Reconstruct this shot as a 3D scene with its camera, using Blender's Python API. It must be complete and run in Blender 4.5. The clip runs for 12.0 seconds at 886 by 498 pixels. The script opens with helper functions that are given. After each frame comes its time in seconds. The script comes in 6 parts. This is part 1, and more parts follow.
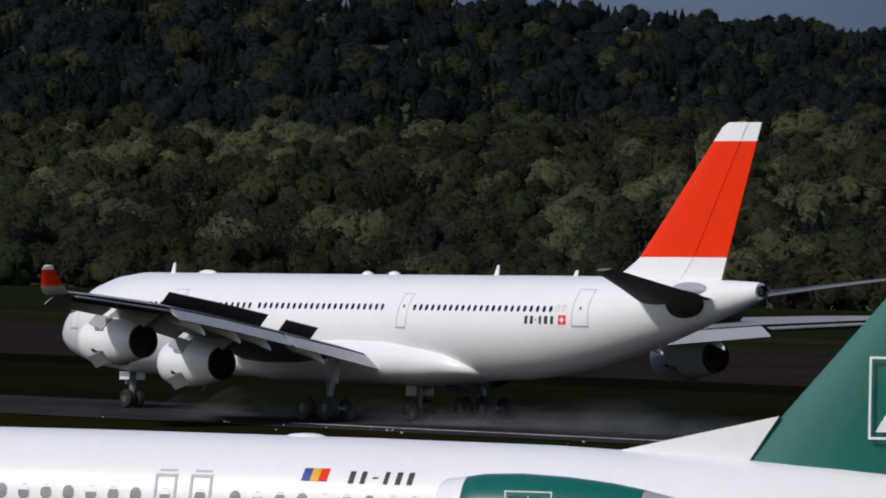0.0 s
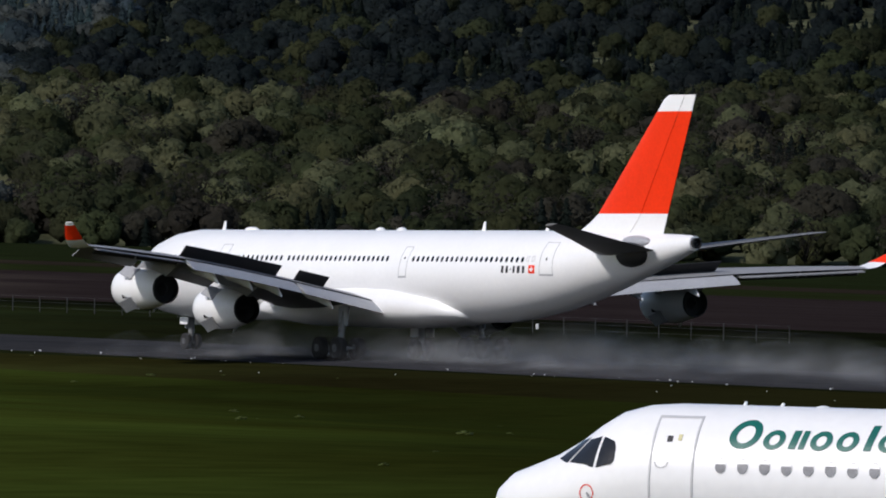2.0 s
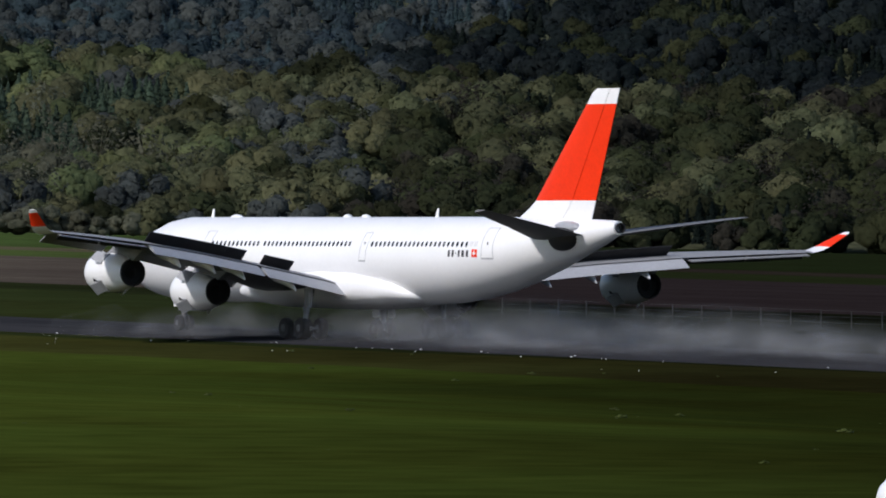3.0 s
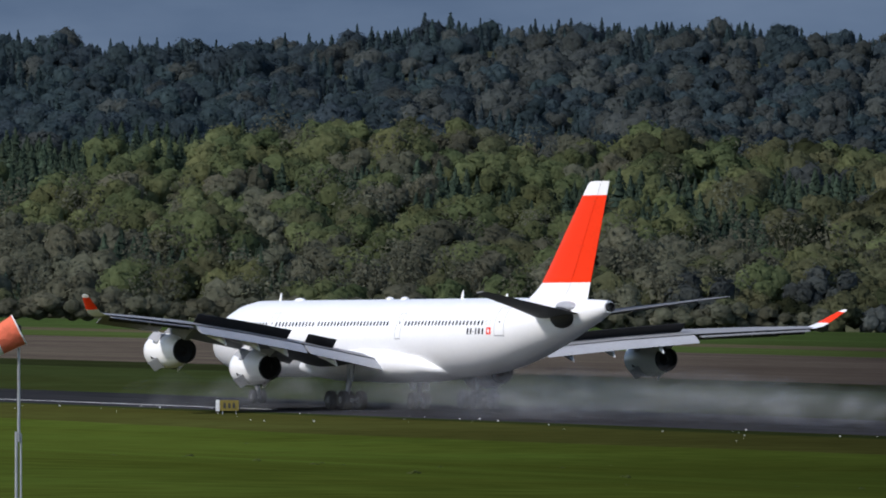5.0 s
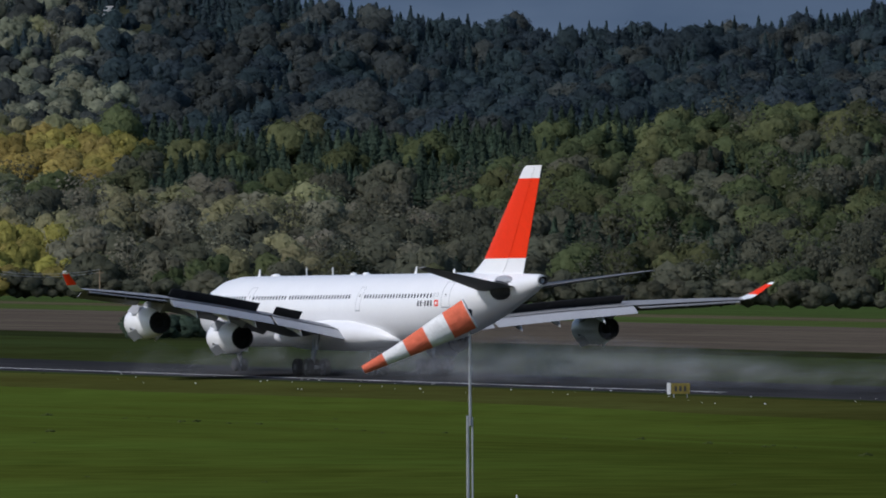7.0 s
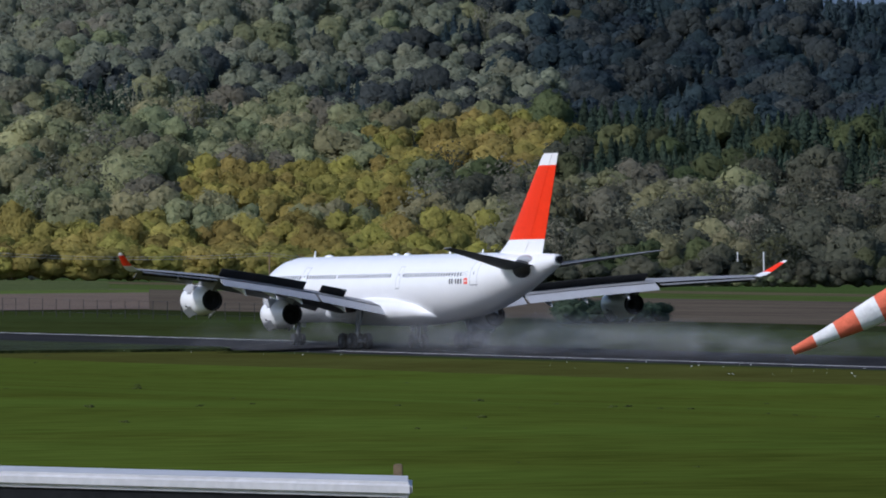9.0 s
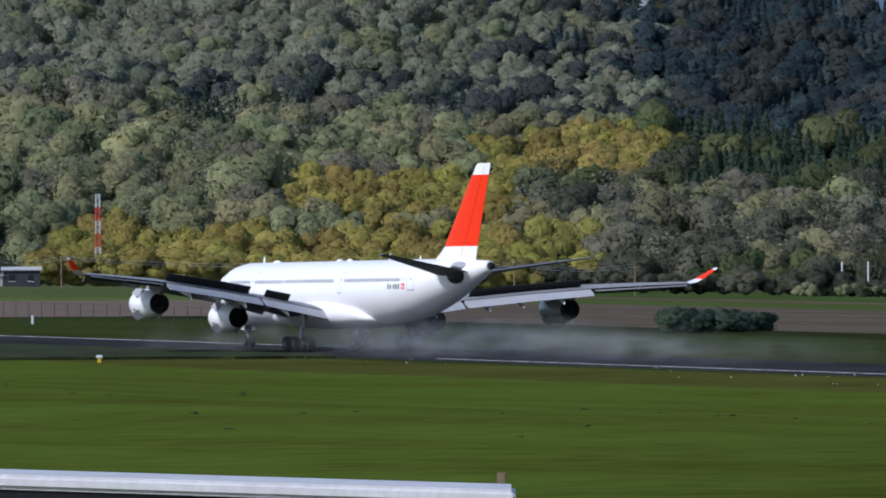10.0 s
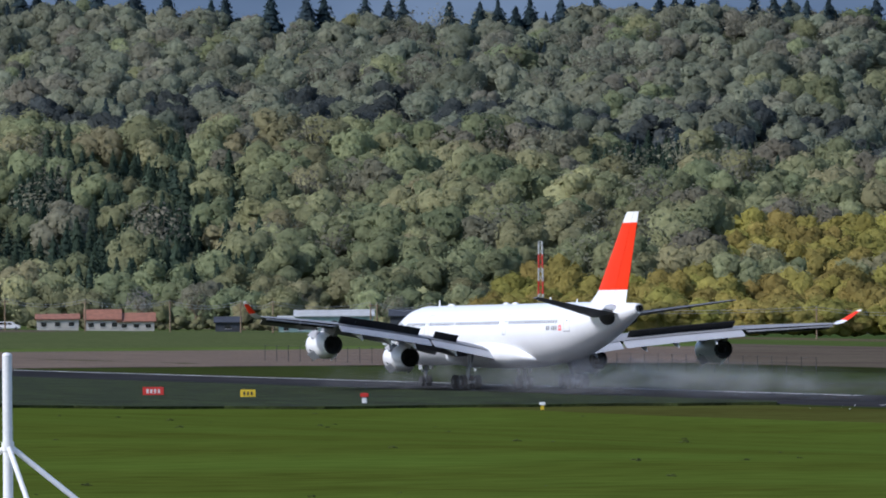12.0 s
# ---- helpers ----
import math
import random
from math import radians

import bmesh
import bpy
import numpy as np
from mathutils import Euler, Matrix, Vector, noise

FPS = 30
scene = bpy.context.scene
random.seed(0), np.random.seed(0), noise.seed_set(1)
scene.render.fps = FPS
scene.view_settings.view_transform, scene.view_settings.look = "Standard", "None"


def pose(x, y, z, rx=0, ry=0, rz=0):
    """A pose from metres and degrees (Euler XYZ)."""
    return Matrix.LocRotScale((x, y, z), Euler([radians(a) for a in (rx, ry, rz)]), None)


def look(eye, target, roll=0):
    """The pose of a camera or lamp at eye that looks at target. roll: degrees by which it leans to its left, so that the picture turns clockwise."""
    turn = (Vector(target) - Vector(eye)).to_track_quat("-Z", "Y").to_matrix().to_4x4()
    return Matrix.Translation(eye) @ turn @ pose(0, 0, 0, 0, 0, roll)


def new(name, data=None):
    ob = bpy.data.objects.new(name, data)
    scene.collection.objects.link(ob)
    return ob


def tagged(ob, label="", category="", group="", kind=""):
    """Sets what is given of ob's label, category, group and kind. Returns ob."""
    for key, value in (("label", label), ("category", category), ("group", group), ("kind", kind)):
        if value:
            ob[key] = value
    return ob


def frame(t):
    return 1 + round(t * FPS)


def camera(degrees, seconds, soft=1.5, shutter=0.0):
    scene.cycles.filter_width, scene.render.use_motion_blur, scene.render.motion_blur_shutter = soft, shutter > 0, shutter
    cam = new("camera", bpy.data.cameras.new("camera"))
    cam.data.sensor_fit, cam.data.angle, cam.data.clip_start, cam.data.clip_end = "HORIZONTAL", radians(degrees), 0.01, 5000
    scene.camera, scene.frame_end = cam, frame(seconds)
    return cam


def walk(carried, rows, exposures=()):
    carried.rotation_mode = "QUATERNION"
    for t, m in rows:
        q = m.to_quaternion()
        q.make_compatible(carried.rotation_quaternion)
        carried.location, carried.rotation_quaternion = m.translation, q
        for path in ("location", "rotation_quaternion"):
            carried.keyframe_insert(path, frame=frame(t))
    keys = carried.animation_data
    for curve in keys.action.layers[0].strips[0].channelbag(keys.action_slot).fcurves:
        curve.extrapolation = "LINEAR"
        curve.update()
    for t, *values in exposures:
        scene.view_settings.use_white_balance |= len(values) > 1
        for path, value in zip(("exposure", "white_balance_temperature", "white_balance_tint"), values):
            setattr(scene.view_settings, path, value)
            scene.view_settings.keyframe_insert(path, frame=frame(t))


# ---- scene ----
from mathutils import geometry

EYE = Vector((0.0, 0.0, 16.2))
RUNWAY = 383.1          # centre line of the landing roll, along y


def aim(turn, tilt, roll):
    """Camera pose at the terrace: turn in degrees from +y towards -x, tilt up, roll."""
    a, b = radians(turn), radians(tilt)
    ahead = Vector((-math.sin(a) * math.cos(b), math.cos(a) * math.cos(b), math.sin(b)))
    return look(EYE, EYE + ahead * 100, roll)


def spot(turn, r, z=0.0):
    """A place r metres from the terrace in the direction turn."""
    a = radians(turn)
    return Vector((-math.sin(a) * r, math.cos(a) * r, z))


def lift(r, el):
    """Height that shows at the elevation el (degrees) from r metres away."""
    return EYE.z + r * math.tan(radians(el))


# ---- camera ----
cam = camera(4.408, 12.0, soft=1.9)
AIM = [
    (0.0, 51.918, -0.628, 0.816),
    (0.5, 53.778, -0.768, 0.560),
    (0.6, 54.071, -0.779, 0.477),
    (1.0, 54.827, -0.639, 0.810),
    (1.2, 55.091, -0.943, 0.592),
    (1.5, 55.539, -0.767, 0.923),
    (2.0, 57.033, -0.760, 0.635),
    (2.5, 58.230, -0.598, 0.667),
    (2.7, 58.540, -0.671, 0.565),
    (4.3, 61.055, -0.687, 0.346),
    (4.5, 61.573, -0.578, 0.202),
    (4.6, 61.737, -0.527, 0.136),
    (4.9, 62.209, -0.328, 0.021),
    (5.0, 62.349, -0.320, -0.014),
    (5.5, 63.289, -0.182, -0.105),
    (6.0, 63.748, -0.150, -0.331),
    (6.5, 64.212, -0.272, -0.403),
    (7.0, 64.591, -0.398, -0.292),
    (7.5, 65.174, -0.553, -0.158),
    (7.7, 65.365, -0.563, -0.257),
    (9.3, 66.987, -0.338, -0.405),
    (9.5, 67.040, -0.213, -0.229),
    (10.0, 67.255, -0.412, -0.305),
    (10.5, 67.821, -0.332, -0.369),
    (11.0, 68.494, -0.212, -0.307),
    (11.5, 69.149, -0.220, -0.444),
    (12.0, 69.456, -0.164, -0.501)]
walk(cam, [(t, aim(a, b, c)) for t, a, b, c in AIM],
     exposures=[(0.0, -0.3, 6450, 14), (1.5, -0.1, 6450, 14), (2.7, 0.0, 6350, 14), (4.5, 0.28, 6250, 14), (5.6, 0.02, 6200, 14), (7.0, -0.25, 6050, 14), (7.7, -0.25, 6000, 14), (9.5, 0.08, 5800, 15), (12.0, 0.32, 5850, 15)])
scene.cycles.transparent_max_bounces = 96

# ---- light ----
SUN_TO = Vector((0.08, -0.76, 0.64)).normalized()
world = bpy.data.worlds.new("sky")
scene.world = world
world.use_nodes = True
wn = world.node_tree
sky = wn.nodes.new("ShaderNodeTexSky")
sky.sky_type, sky.sun_disc = "NISHITA", False
sky.sun_elevation = math.asin(SUN_TO.z)
sky.sun_rotation = math.atan2(SUN_TO.x, SUN_TO.y)
wn.links.new(sky.outputs[0], wn.nodes["Background"].inputs[0])
wn.nodes["Background"].inputs[1].default_value = 0.125
sun = new("sun", bpy.data.lights.new("sun", "SUN"))
sun.data.energy, sun.data.angle, sun.data.color = 3.0, radians(0.6), (1.0, 0.96, 0.90)
sun.matrix_world = look((0, 0, 0), -SUN_TO)


# ---- materials ----
def material(name, col, rough=0.6, metal=0.0, var=0.12, scale=1.0, bump=0.0, bscale=8.0, col2=None, island=0.0, obrand=0.0, spec=0.5, coat=0.0, stretch=None):
    """Principled surface with variation at two scales, optional bump and second colour."""
    m = bpy.data.materials.new(name)
    m.use_nodes = True
    nt = m.node_tree
    N, L = nt.nodes, nt.links
    b = N["Principled BSDF"]
    b.inputs["Roughness"].default_value = rough
    b.inputs["Metallic"].default_value = metal
    b.inputs["Specular IOR Level"].default_value = spec
    b.inputs["Coat Weight"].default_value = coat
    co = N.new("ShaderNodeTexCoord")
    src = co.outputs["Object"]
    if stretch:
        mp = N.new("ShaderNodeMapping")
        mp.inputs["Scale"].default_value = stretch
        L.new(src, mp.inputs["Vector"])
        src = mp.outputs[0]
    n1 = N.new("ShaderNodeTexNoise")
    n1.inputs["Scale"].default_value, n1.inputs["Detail"].default_value = scale, 5
    n2 = N.new("ShaderNodeTexNoise")
    n2.inputs["Scale"].default_value, n2.inputs["Detail"].default_value = scale * 11, 4
    L.new(src, n1.inputs["Vector"])
    L.new(src, n2.inputs["Vector"])
    mix = N.new("ShaderNodeMix")
    mix.data_type = "RGBA"
    c2 = col2 or [c * (1 - var * 1.6) for c in col]
    mix.inputs["A"].default_value = (*col, 1)
    mix.inputs["B"].default_value = (*c2, 1)
    ramp = N.new("ShaderNodeMapRange")
    ramp.inputs["From Min"].default_value, ramp.inputs["From Max"].default_value = 0.36, 0.64
    L.new(n1.outputs["Fac"], ramp.inputs["Value"])
    L.new(ramp.outputs[0], mix.inputs["Factor"])
    hsv = N.new("ShaderNodeHueSaturation")
    L.new(mix.outputs["Result"], hsv.inputs["Color"])
    add = N.new("ShaderNodeMapRange")
    add.inputs["To Min"].default_value, add.inputs["To Max"].default_value = 1 - var * 1.5, 1 + var * 1.5
    add.inputs["From Min"].default_value, add.inputs["From Max"].default_value = 0.25, 0.75
    L.new(n2.outputs["Fac"], add.inputs["Value"])
    val = add.outputs[0]
    if island or obrand:
        if island:
            g = N.new("ShaderNodeNewGeometry")
            r = g.outputs["Random Per Island"]
        else:
            g = N.new("ShaderNodeObjectInfo")
            r = g.outputs["Random"]
        k = island or obrand
        mr = N.new("ShaderNodeMapRange")
        mr.inputs["To Min"].default_value, mr.inputs["To Max"].default_value = 1 - k, 1 + k
        L.new(r, mr.inputs["Value"])
        mm = N.new("ShaderNodeMath")
        mm.operation = "MULTIPLY"
        L.new(val, mm.inputs[0])
        L.new(mr.outputs[0], mm.inputs[1])
        val = mm.outputs[0]
    L.new(val, hsv.inputs["Value"])
    L.new(hsv.outputs[0], b.inputs["Base Color"])
    if bump:
        n3 = N.new("ShaderNodeTexNoise")
        n3.inputs["Scale"].default_value, n3.inputs["Detail"].default_value = bscale, 6
        L.new(src, n3.inputs["Vector"])
        bp = N.new("ShaderNodeBump")
        bp.inputs["Strength"].default_value = bump
        bp.inputs["Distance"].default_value = 1.0 / bscale
        L.new(n3.outputs["Fac"], bp.inputs["Height"])
        L.new(bp.outputs[0], b.inputs["Normal"])
    return m


WHITE = material("white_paint", (0.80, 0.80, 0.80), 0.35, var=0.015, scale=0.4, coat=0.2)
GREYPAINT = material("grey_paint", (0.34, 0.35, 0.37), 0.4, var=0.06, scale=0.6)
LIGHTGREY = material("light_grey_paint", (0.35, 0.36, 0.38), 0.5, spec=0.3, var=0.05, scale=0.6)
RED = material("red_paint", (0.80, 0.034, 0.003), 0.5, var=0.04, scale=0.5, spec=0.12)
DARK = material("dark_composite", (0.012, 0.012, 0.013), 0.6, var=0.2, scale=1.0)
BLACK = material("black_opening", (0.004, 0.004, 0.005), 0.8, var=0.1)
TYRE = material("tyre_rubber", (0.012, 0.012, 0.012), 0.85, var=0.2, scale=3.0)
STEEL = material("steel", (0.36, 0.37, 0.39), 0.45, 0.5, var=0.1, scale=3.0)
GLASS = material("cabin_glass", (0.015, 0.016, 0.018), 0.15, var=0.1)
TEAL = material("teal_paint", (0.0, 0.115, 0.090), 0.35, var=0.05, scale=0.5, coat=0.2)
BELLY = material("belly_grey", (0.36, 0.37, 0.38), 0.4, var=0.05, scale=0.5)
LINE = material("panel_line_grey", (0.50, 0.50, 0.51), 0.6, var=0.05)
SALLOW = material("placard_pale_yellow", (0.60, 0.55, 0.30), 0.6, var=0.08)
INK = material("registration_ink", (0.02, 0.02, 0.025), 0.6, var=0.1)
BLUE = material("flag_blue", (0.003, 0.03, 0.25), 0.5, var=0.05)
YELLOW = material("flag_yellow", (0.70, 0.36, 0.0), 0.5, var=0.08)
WINGLASS = material("shaded_window", (0.28, 0.28, 0.29), 0.2, var=0.15, scale=3.0)


# ---- building helpers ----
def link(name, bm, mat, parent=None, label="", smooth=True, sharp=35):
    me = bpy.data.meshes.new(name)
    bmesh.ops.recalc_face_normals(bm, faces=bm.faces)
    bm.to_mesh(me)
    bm.free()
    if smooth:
        me.polygons.foreach_set("use_smooth", [True] * len(me.polygons))
        me.set_sharp_from_angle(angle=radians(sharp))
    me.materials.append(mat)
    ob = new(name, me)
    ob.parent = parent
    if label:
        tagged(ob, label)
    return ob


def part(name, bm, mat, parent, label="", smooth=True, sharp=35):
    """One mesh under a thing or a part."""
    return link(name, bm, mat, parent, label, smooth, sharp)


def thing(name, m, label, category, group="", kind=""):
    ob = new(name)
    ob.matrix_world = m
    return tagged(ob, label, category, group, kind)


def loft(bm, rings, caps=True):
    """Skin over rings of equal length."""
    vs = [[bm.verts.new(p) for p in ring] for ring in rings]
    n = len(vs[0])
    for a, b in zip(vs, vs[1:]):
        for i in range(n):
            bm.faces.new((a[i], a[(i + 1) % n], b[(i + 1) % n], b[i]))
    if caps:
        bm.faces.new(vs[0][::-1])
        bm.faces.new(vs[-1])
    return bm


def box(bm, x0, x1, y0, y1, z0, z1, m=None, bevel=0.0):
    r = bmesh.ops.create_cube(bm, size=1.0)
    t = Matrix.Translation(((x0 + x1) / 2, (y0 + y1) / 2, (z0 + z1) / 2)) @ Matrix.Diagonal((x1 - x0, y1 - y0, z1 - z0, 1))
    bmesh.ops.transform(bm, matrix=(m @ t) if m else t, verts=r["verts"])
    if bevel:
        es = {e for v in r["verts"] for e in v.link_edges}
        bmesh.ops.bevel(bm, geom=list(es), offset=bevel, segments=2, affect="EDGES")
    return bm


def tube(bm, p, q, r0, r1=None, n=10):
    """A tapered rod from p to q."""
    p, q = Vector(p), Vector(q)
    d = q - p
    u = d.to_track_quat("Z", "Y").to_matrix()
    r1 = r0 if r1 is None else r1
    rings = []
    for c, r in ((p, r0), (q, r1)):
        rings.append([c + u @ Vector((r * math.cos(a), r * math.sin(a), 0)) for a in (2 * math.pi * k / n for k in range(n))])
    return loft(bm, rings)


def lathe(bm, prof, axis="x", c=(0, 0, 0), n=28, caps=False):
    """Turn a profile of (along, radius) about an axis through c."""
    rings = []
    for a, r in prof:
        ring = []
        for k in range(n):
            f = 2 * math.pi * k / n
            u, v = r * math.cos(f), r * math.sin(f)
            ring.append(Vector(c) + Vector({"x": (a, u, v), "y": (u, a, v), "z": (u, v, a)}[axis]))
        rings.append(ring)
    return loft(bm, rings, caps)


def slab(bm, pts, thick, normal):
    """A plate from an outline, with thickness along normal."""
    n = Vector(normal).normalized() * thick
    a = [bm.verts.new(Vector(p)) for p in pts]
    b = [bm.verts.new(Vector(p) + n) for p in pts]
    bm.faces.new(a[::-1])
    bm.faces.new(b)
    for i in range(len(a)):
        j = (i + 1) % len(a)
        bm.faces.new((a[i], a[j], b[j], b[i]))
    return bm


FOIL = [(1.0, 0.0), (0.8, 0.035), (0.5, 0.062), (0.25, 0.065), (0.08, 0.045), (0.0, 0.0), (0.08, -0.03), (0.25, -0.045), (0.5, -0.042), (0.8, -0.018)]


def wing_skin(bm, stations, upright=False, thick=1.0):
    """Aerofoil skin: stations of (span place, lift, lead, trail)."""
    rings = []
    for y, z, le, te in stations:
        c = te - le
        if upright:
            rings.append([(le + c * u, y + c * w * thick, z) for u, w in FOIL])
        else:
            rings.append([(le + c * u, y, z + c * w * thick) for u, w in FOIL])
    return loft(bm, rings)


class Hull:
    """A round body along x given by rows of (x, centre height, half width, half height)."""

    def __init__(self, rows):
        self.t = np.array(rows, float)

    def at(self, x):
        return [float(np.interp(x, self.t[:, 0], self.t[:, k])) for k in (1, 2, 3)]

    def point(self, x, f, off=0.0):
        zc, ry, rz = self.at(x)
        return Vector((x, -(ry + off) * math.cos(f), zc + (rz + off) * math.sin(f)))

    def angle(self, x, z):
        zc, ry, rz = self.at(x)
        return math.asin(max(-1, min(1, (z - zc) / rz)))

    def skin(self, bm, n=40):
        rings = []
        for x, zc, ry, rz in self.t:
            rings.append([(x, ry * math.cos(a), zc + rz * math.sin(a)) for a in (2 * math.pi * k / n for k in range(n))])
        return loft(bm, rings)

    def decal(self, bm, outline, off=0.012):
        """A thin curved plate on the left side from a convex outline of (x, height), cut into bands that follow the skin."""
        o = list(outline)
        z0, z1 = min(q[1] for q in o), max(q[1] for q in o)
        n = max(2, int(math.ceil((z1 - z0) / 0.09)))
        m = max(1, min(6, int(math.ceil((max(q[0] for q in o) - min(q[0] for q in o)) / 0.2))))
        rows = []
        for k in range(n + 1):
            z = z0 + (z1 - z0) * (k + (0.02 if k == 0 else -0.02 if k == n else 0)) / n
            xs = []
            for a, b in zip(o, o[1:] + o[:1]):
                if (a[1] - z) * (b[1] - z) <= 0 and a[1] != b[1]:
                    xs.append(a[0] + (b[0] - a[0]) * (z - a[1]) / (b[1] - a[1]))
            if len(xs) < 2:
                continue
            lo, hi = min(xs), max(xs)
            rows.append([bm.verts.new(self.point(x, self.angle(x, z), off)) for x in (lo + (hi - lo) * i / m for i in range(m + 1))])
        for a, b in zip(rows, rows[1:]):
            for i in range(m):
                bm.faces.new((a[i], a[i + 1], b[i + 1], b[i]))
        # rim back to the skin
        loop = rows[0] + [r[-1] for r in rows[1:-1]] + rows[-1][::-1] + [r[0] for r in rows[1:-1]][::-1]
        back = [bm.verts.new((v.co.x, v.co.y + off + 0.015, v.co.z)) for v in loop]
        for i in range(len(loop)):
            k = (i + 1) % len(loop)
            bm.faces.new((loop[i], back[i], back[k], loop[k]))
        return bm

    def rim(self, bm, x0, x1, z0, z1, w=0.035, off=0.012):
        """A thin outline of a door."""
        for o in ([(x0, z0), (x0 + w, z0), (x0 + w, z1), (x0, z1)], [(x1 - w, z0), (x1, z0), (x1, z1), (x1 - w, z1)],
                  [(x0, z1 - w), (x1, z1 - w), (x1, z1), (x0, z1)], [(x0, z0), (x1, z0), (x1, z0 + w), (x0, z0 + w)]):
            self.decal(bm, dense(o), off)
        return bm


def dense(o, n=4):
    out = []
    for i, p in enumerate(o):
        q = o[(i + 1) % len(o)]
        out += [(p[0] + (q[0] - p[0]) * k / n, p[1] + (q[1] - p[1]) * k / n) for k in range(n)]
    return out


def oval(cx, cz, rx, rz, n=14, p=1.0):
    return [(cx + rx * math.copysign(abs(math.cos(a)) ** p, math.cos(a)), cz + rz * math.copysign(abs(math.sin(a)) ** p, math.sin(a))) for a in (2 * math.pi * k / n for k in range(n))]


def wheel_mesh(bm, c, r, w):
    x, y, z = c
    prof = [(-w / 2, r * 0.55), (-w / 2, r * 0.86), (-w * 0.38, r * 0.97), (0, r), (w * 0.38, r * 0.97), (w / 2, r * 0.86), (w / 2, r * 0.55)]
    return lathe(bm, [(a + 0, q) for a, q in prof], "y", (x, y, z), 24, True)


def hub_mesh(bm, c, r, w):
    return lathe(bm, [(-w / 2 - 0.03, r * 0.2), (-w / 2 - 0.02, r * 0.36), (w / 2 + 0.02, r * 0.36), (w / 2 + 0.03, r * 0.2)], "y", c, 18, True)


# ---- ground ----
APRON = 5.2


def ground_z(x, y):
    """Level at the runway, rising to the apron side, falling gently into the plain."""
    if y < 330:
        k = min(1.0, (330 - y) / 150.0)
        return APRON * k * k * (3 - 2 * k)
    if y > 425:
        return -0.02 * (y - 425)
    return 0.0


def on_ground(turn, el):
    """The place on the ground that lies at the elevation el in the direction turn."""
    r = 150.0
    while r < 2470:
        p = spot(turn, r)
        if EYE.z + r * math.tan(radians(el)) <= ground_z(p.x, p.y):
            return Vector((p.x, p.y, ground_z(p.x, p.y)))
        r += 2.0
    return Vector((p.x, p.y, ground_z(p.x, p.y)))


def ground_material():
    m = bpy.data.materials.new("grass_and_fields")
    m.use_nodes = True
    nt = m.node_tree
    N, L = nt.nodes, nt.links
    b = N["Principled BSDF"]
    b.inputs["Roughness"].default_value = 0.95
    b.inputs["Specular IOR Level"].default_value = 0.0
    co = N.new("ShaderNodeTexCoord")
    sep = N.new("ShaderNodeSeparateXYZ")
    L.new(co.outputs["Object"], sep.inputs[0])

    def noise_at(scale, stretch, detail=5):
        mp = N.new("ShaderNodeMapping")
        mp.inputs["Scale"].default_value = stretch
        L.new(co.outputs["Object"], mp.inputs["Vector"])
        n = N.new("ShaderNodeTexNoise")
        n.inputs["Scale"].default_value, n.inputs["Detail"].default_value = scale, detail
        L.new(mp.outputs[0], n.inputs["Vector"])
        return n.outputs["Fac"]

    wob = noise_at(0.02, (0.5, 1, 1))
    wm = N.new("ShaderNodeMath")
    wm.operation = "MULTIPLY_ADD"
    L.new(wob, wm.inputs[0])
    wm.inputs[1].default_value = 14.0
    L.new(sep.outputs[1], wm.inputs[2])
    mr = N.new("ShaderNodeMapRange")
    mr.inputs["From Min"].default_value, mr.inputs["From Max"].default_value = 100, 1100
    L.new(wm.outputs[0], mr.inputs["Value"])
    ramp = N.new("ShaderNodeValToRGB")
    ramp.color_ramp.interpolation = "CONSTANT"
    bands = [(0, (0.058, 0.083, 0.010)), (350, (0.056, 0.060, 0.013)), (372, (0.030, 0.040, 0.011)), (425, (0.030, 0.042, 0.012)), (482, (0.020, 0.026, 0.009)),
             (518, (0.088, 0.072, 0.053)), (760, (0.055, 0.080, 0.020)), (850, (0.085, 0.075, 0.040)), (905, (0.045, 0.072, 0.018))]
    el = ramp.color_ramp.elements
    while len(el) < len(bands):
        el.new(0.5)
    for e, (y, c) in zip(el, bands):
        e.position, e.color = max(0, (y - 100) / 1000), (*c, 1)
    L.new(mr.outputs[0], ramp.inputs["Fac"])
    hs = N.new("ShaderNodeHueSaturation")
    hs.inputs["Saturation"].default_value = 0.96
    L.new(ramp.outputs["Color"], hs.inputs["Color"])
    a = noise_at(0.06, (0.6, 0.7, 1))
    c = noise_at(0.55, (0.8, 0.55, 1))
    s = N.new("ShaderNodeMath")
    s.operation = "ADD"
    L.new(a, s.inputs[0])
    L.new(c, s.inputs[1])
    v = N.new("ShaderNodeMapRange")
    v.inputs["From Min"].default_value, v.inputs["From Max"].default_value = 0.7, 1.3
    v.inputs["To Min"].default_value, v.inputs["To Max"].default_value = 0.70, 1.30
    L.new(s.outputs[0], v.inputs["Value"])
    L.new(v.outputs[0], hs.inputs["Value"])
    hu = N.new("ShaderNodeMapRange")
    hu.inputs["From Min"].default_value, hu.inputs["From Max"].default_value = 0.3, 0.7
    hu.inputs["To Min"].default_value, hu.inputs["To Max"].default_value = 0.488, 0.510
    L.new(a, hu.inputs["Value"])
    L.new(hu.outputs[0], hs.inputs["Hue"])
    # darker grass towards the east end: cloud shade multiplied into the colour
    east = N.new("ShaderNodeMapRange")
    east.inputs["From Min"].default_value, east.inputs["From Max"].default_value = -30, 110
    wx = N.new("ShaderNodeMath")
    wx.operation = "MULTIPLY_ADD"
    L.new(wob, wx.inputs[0])
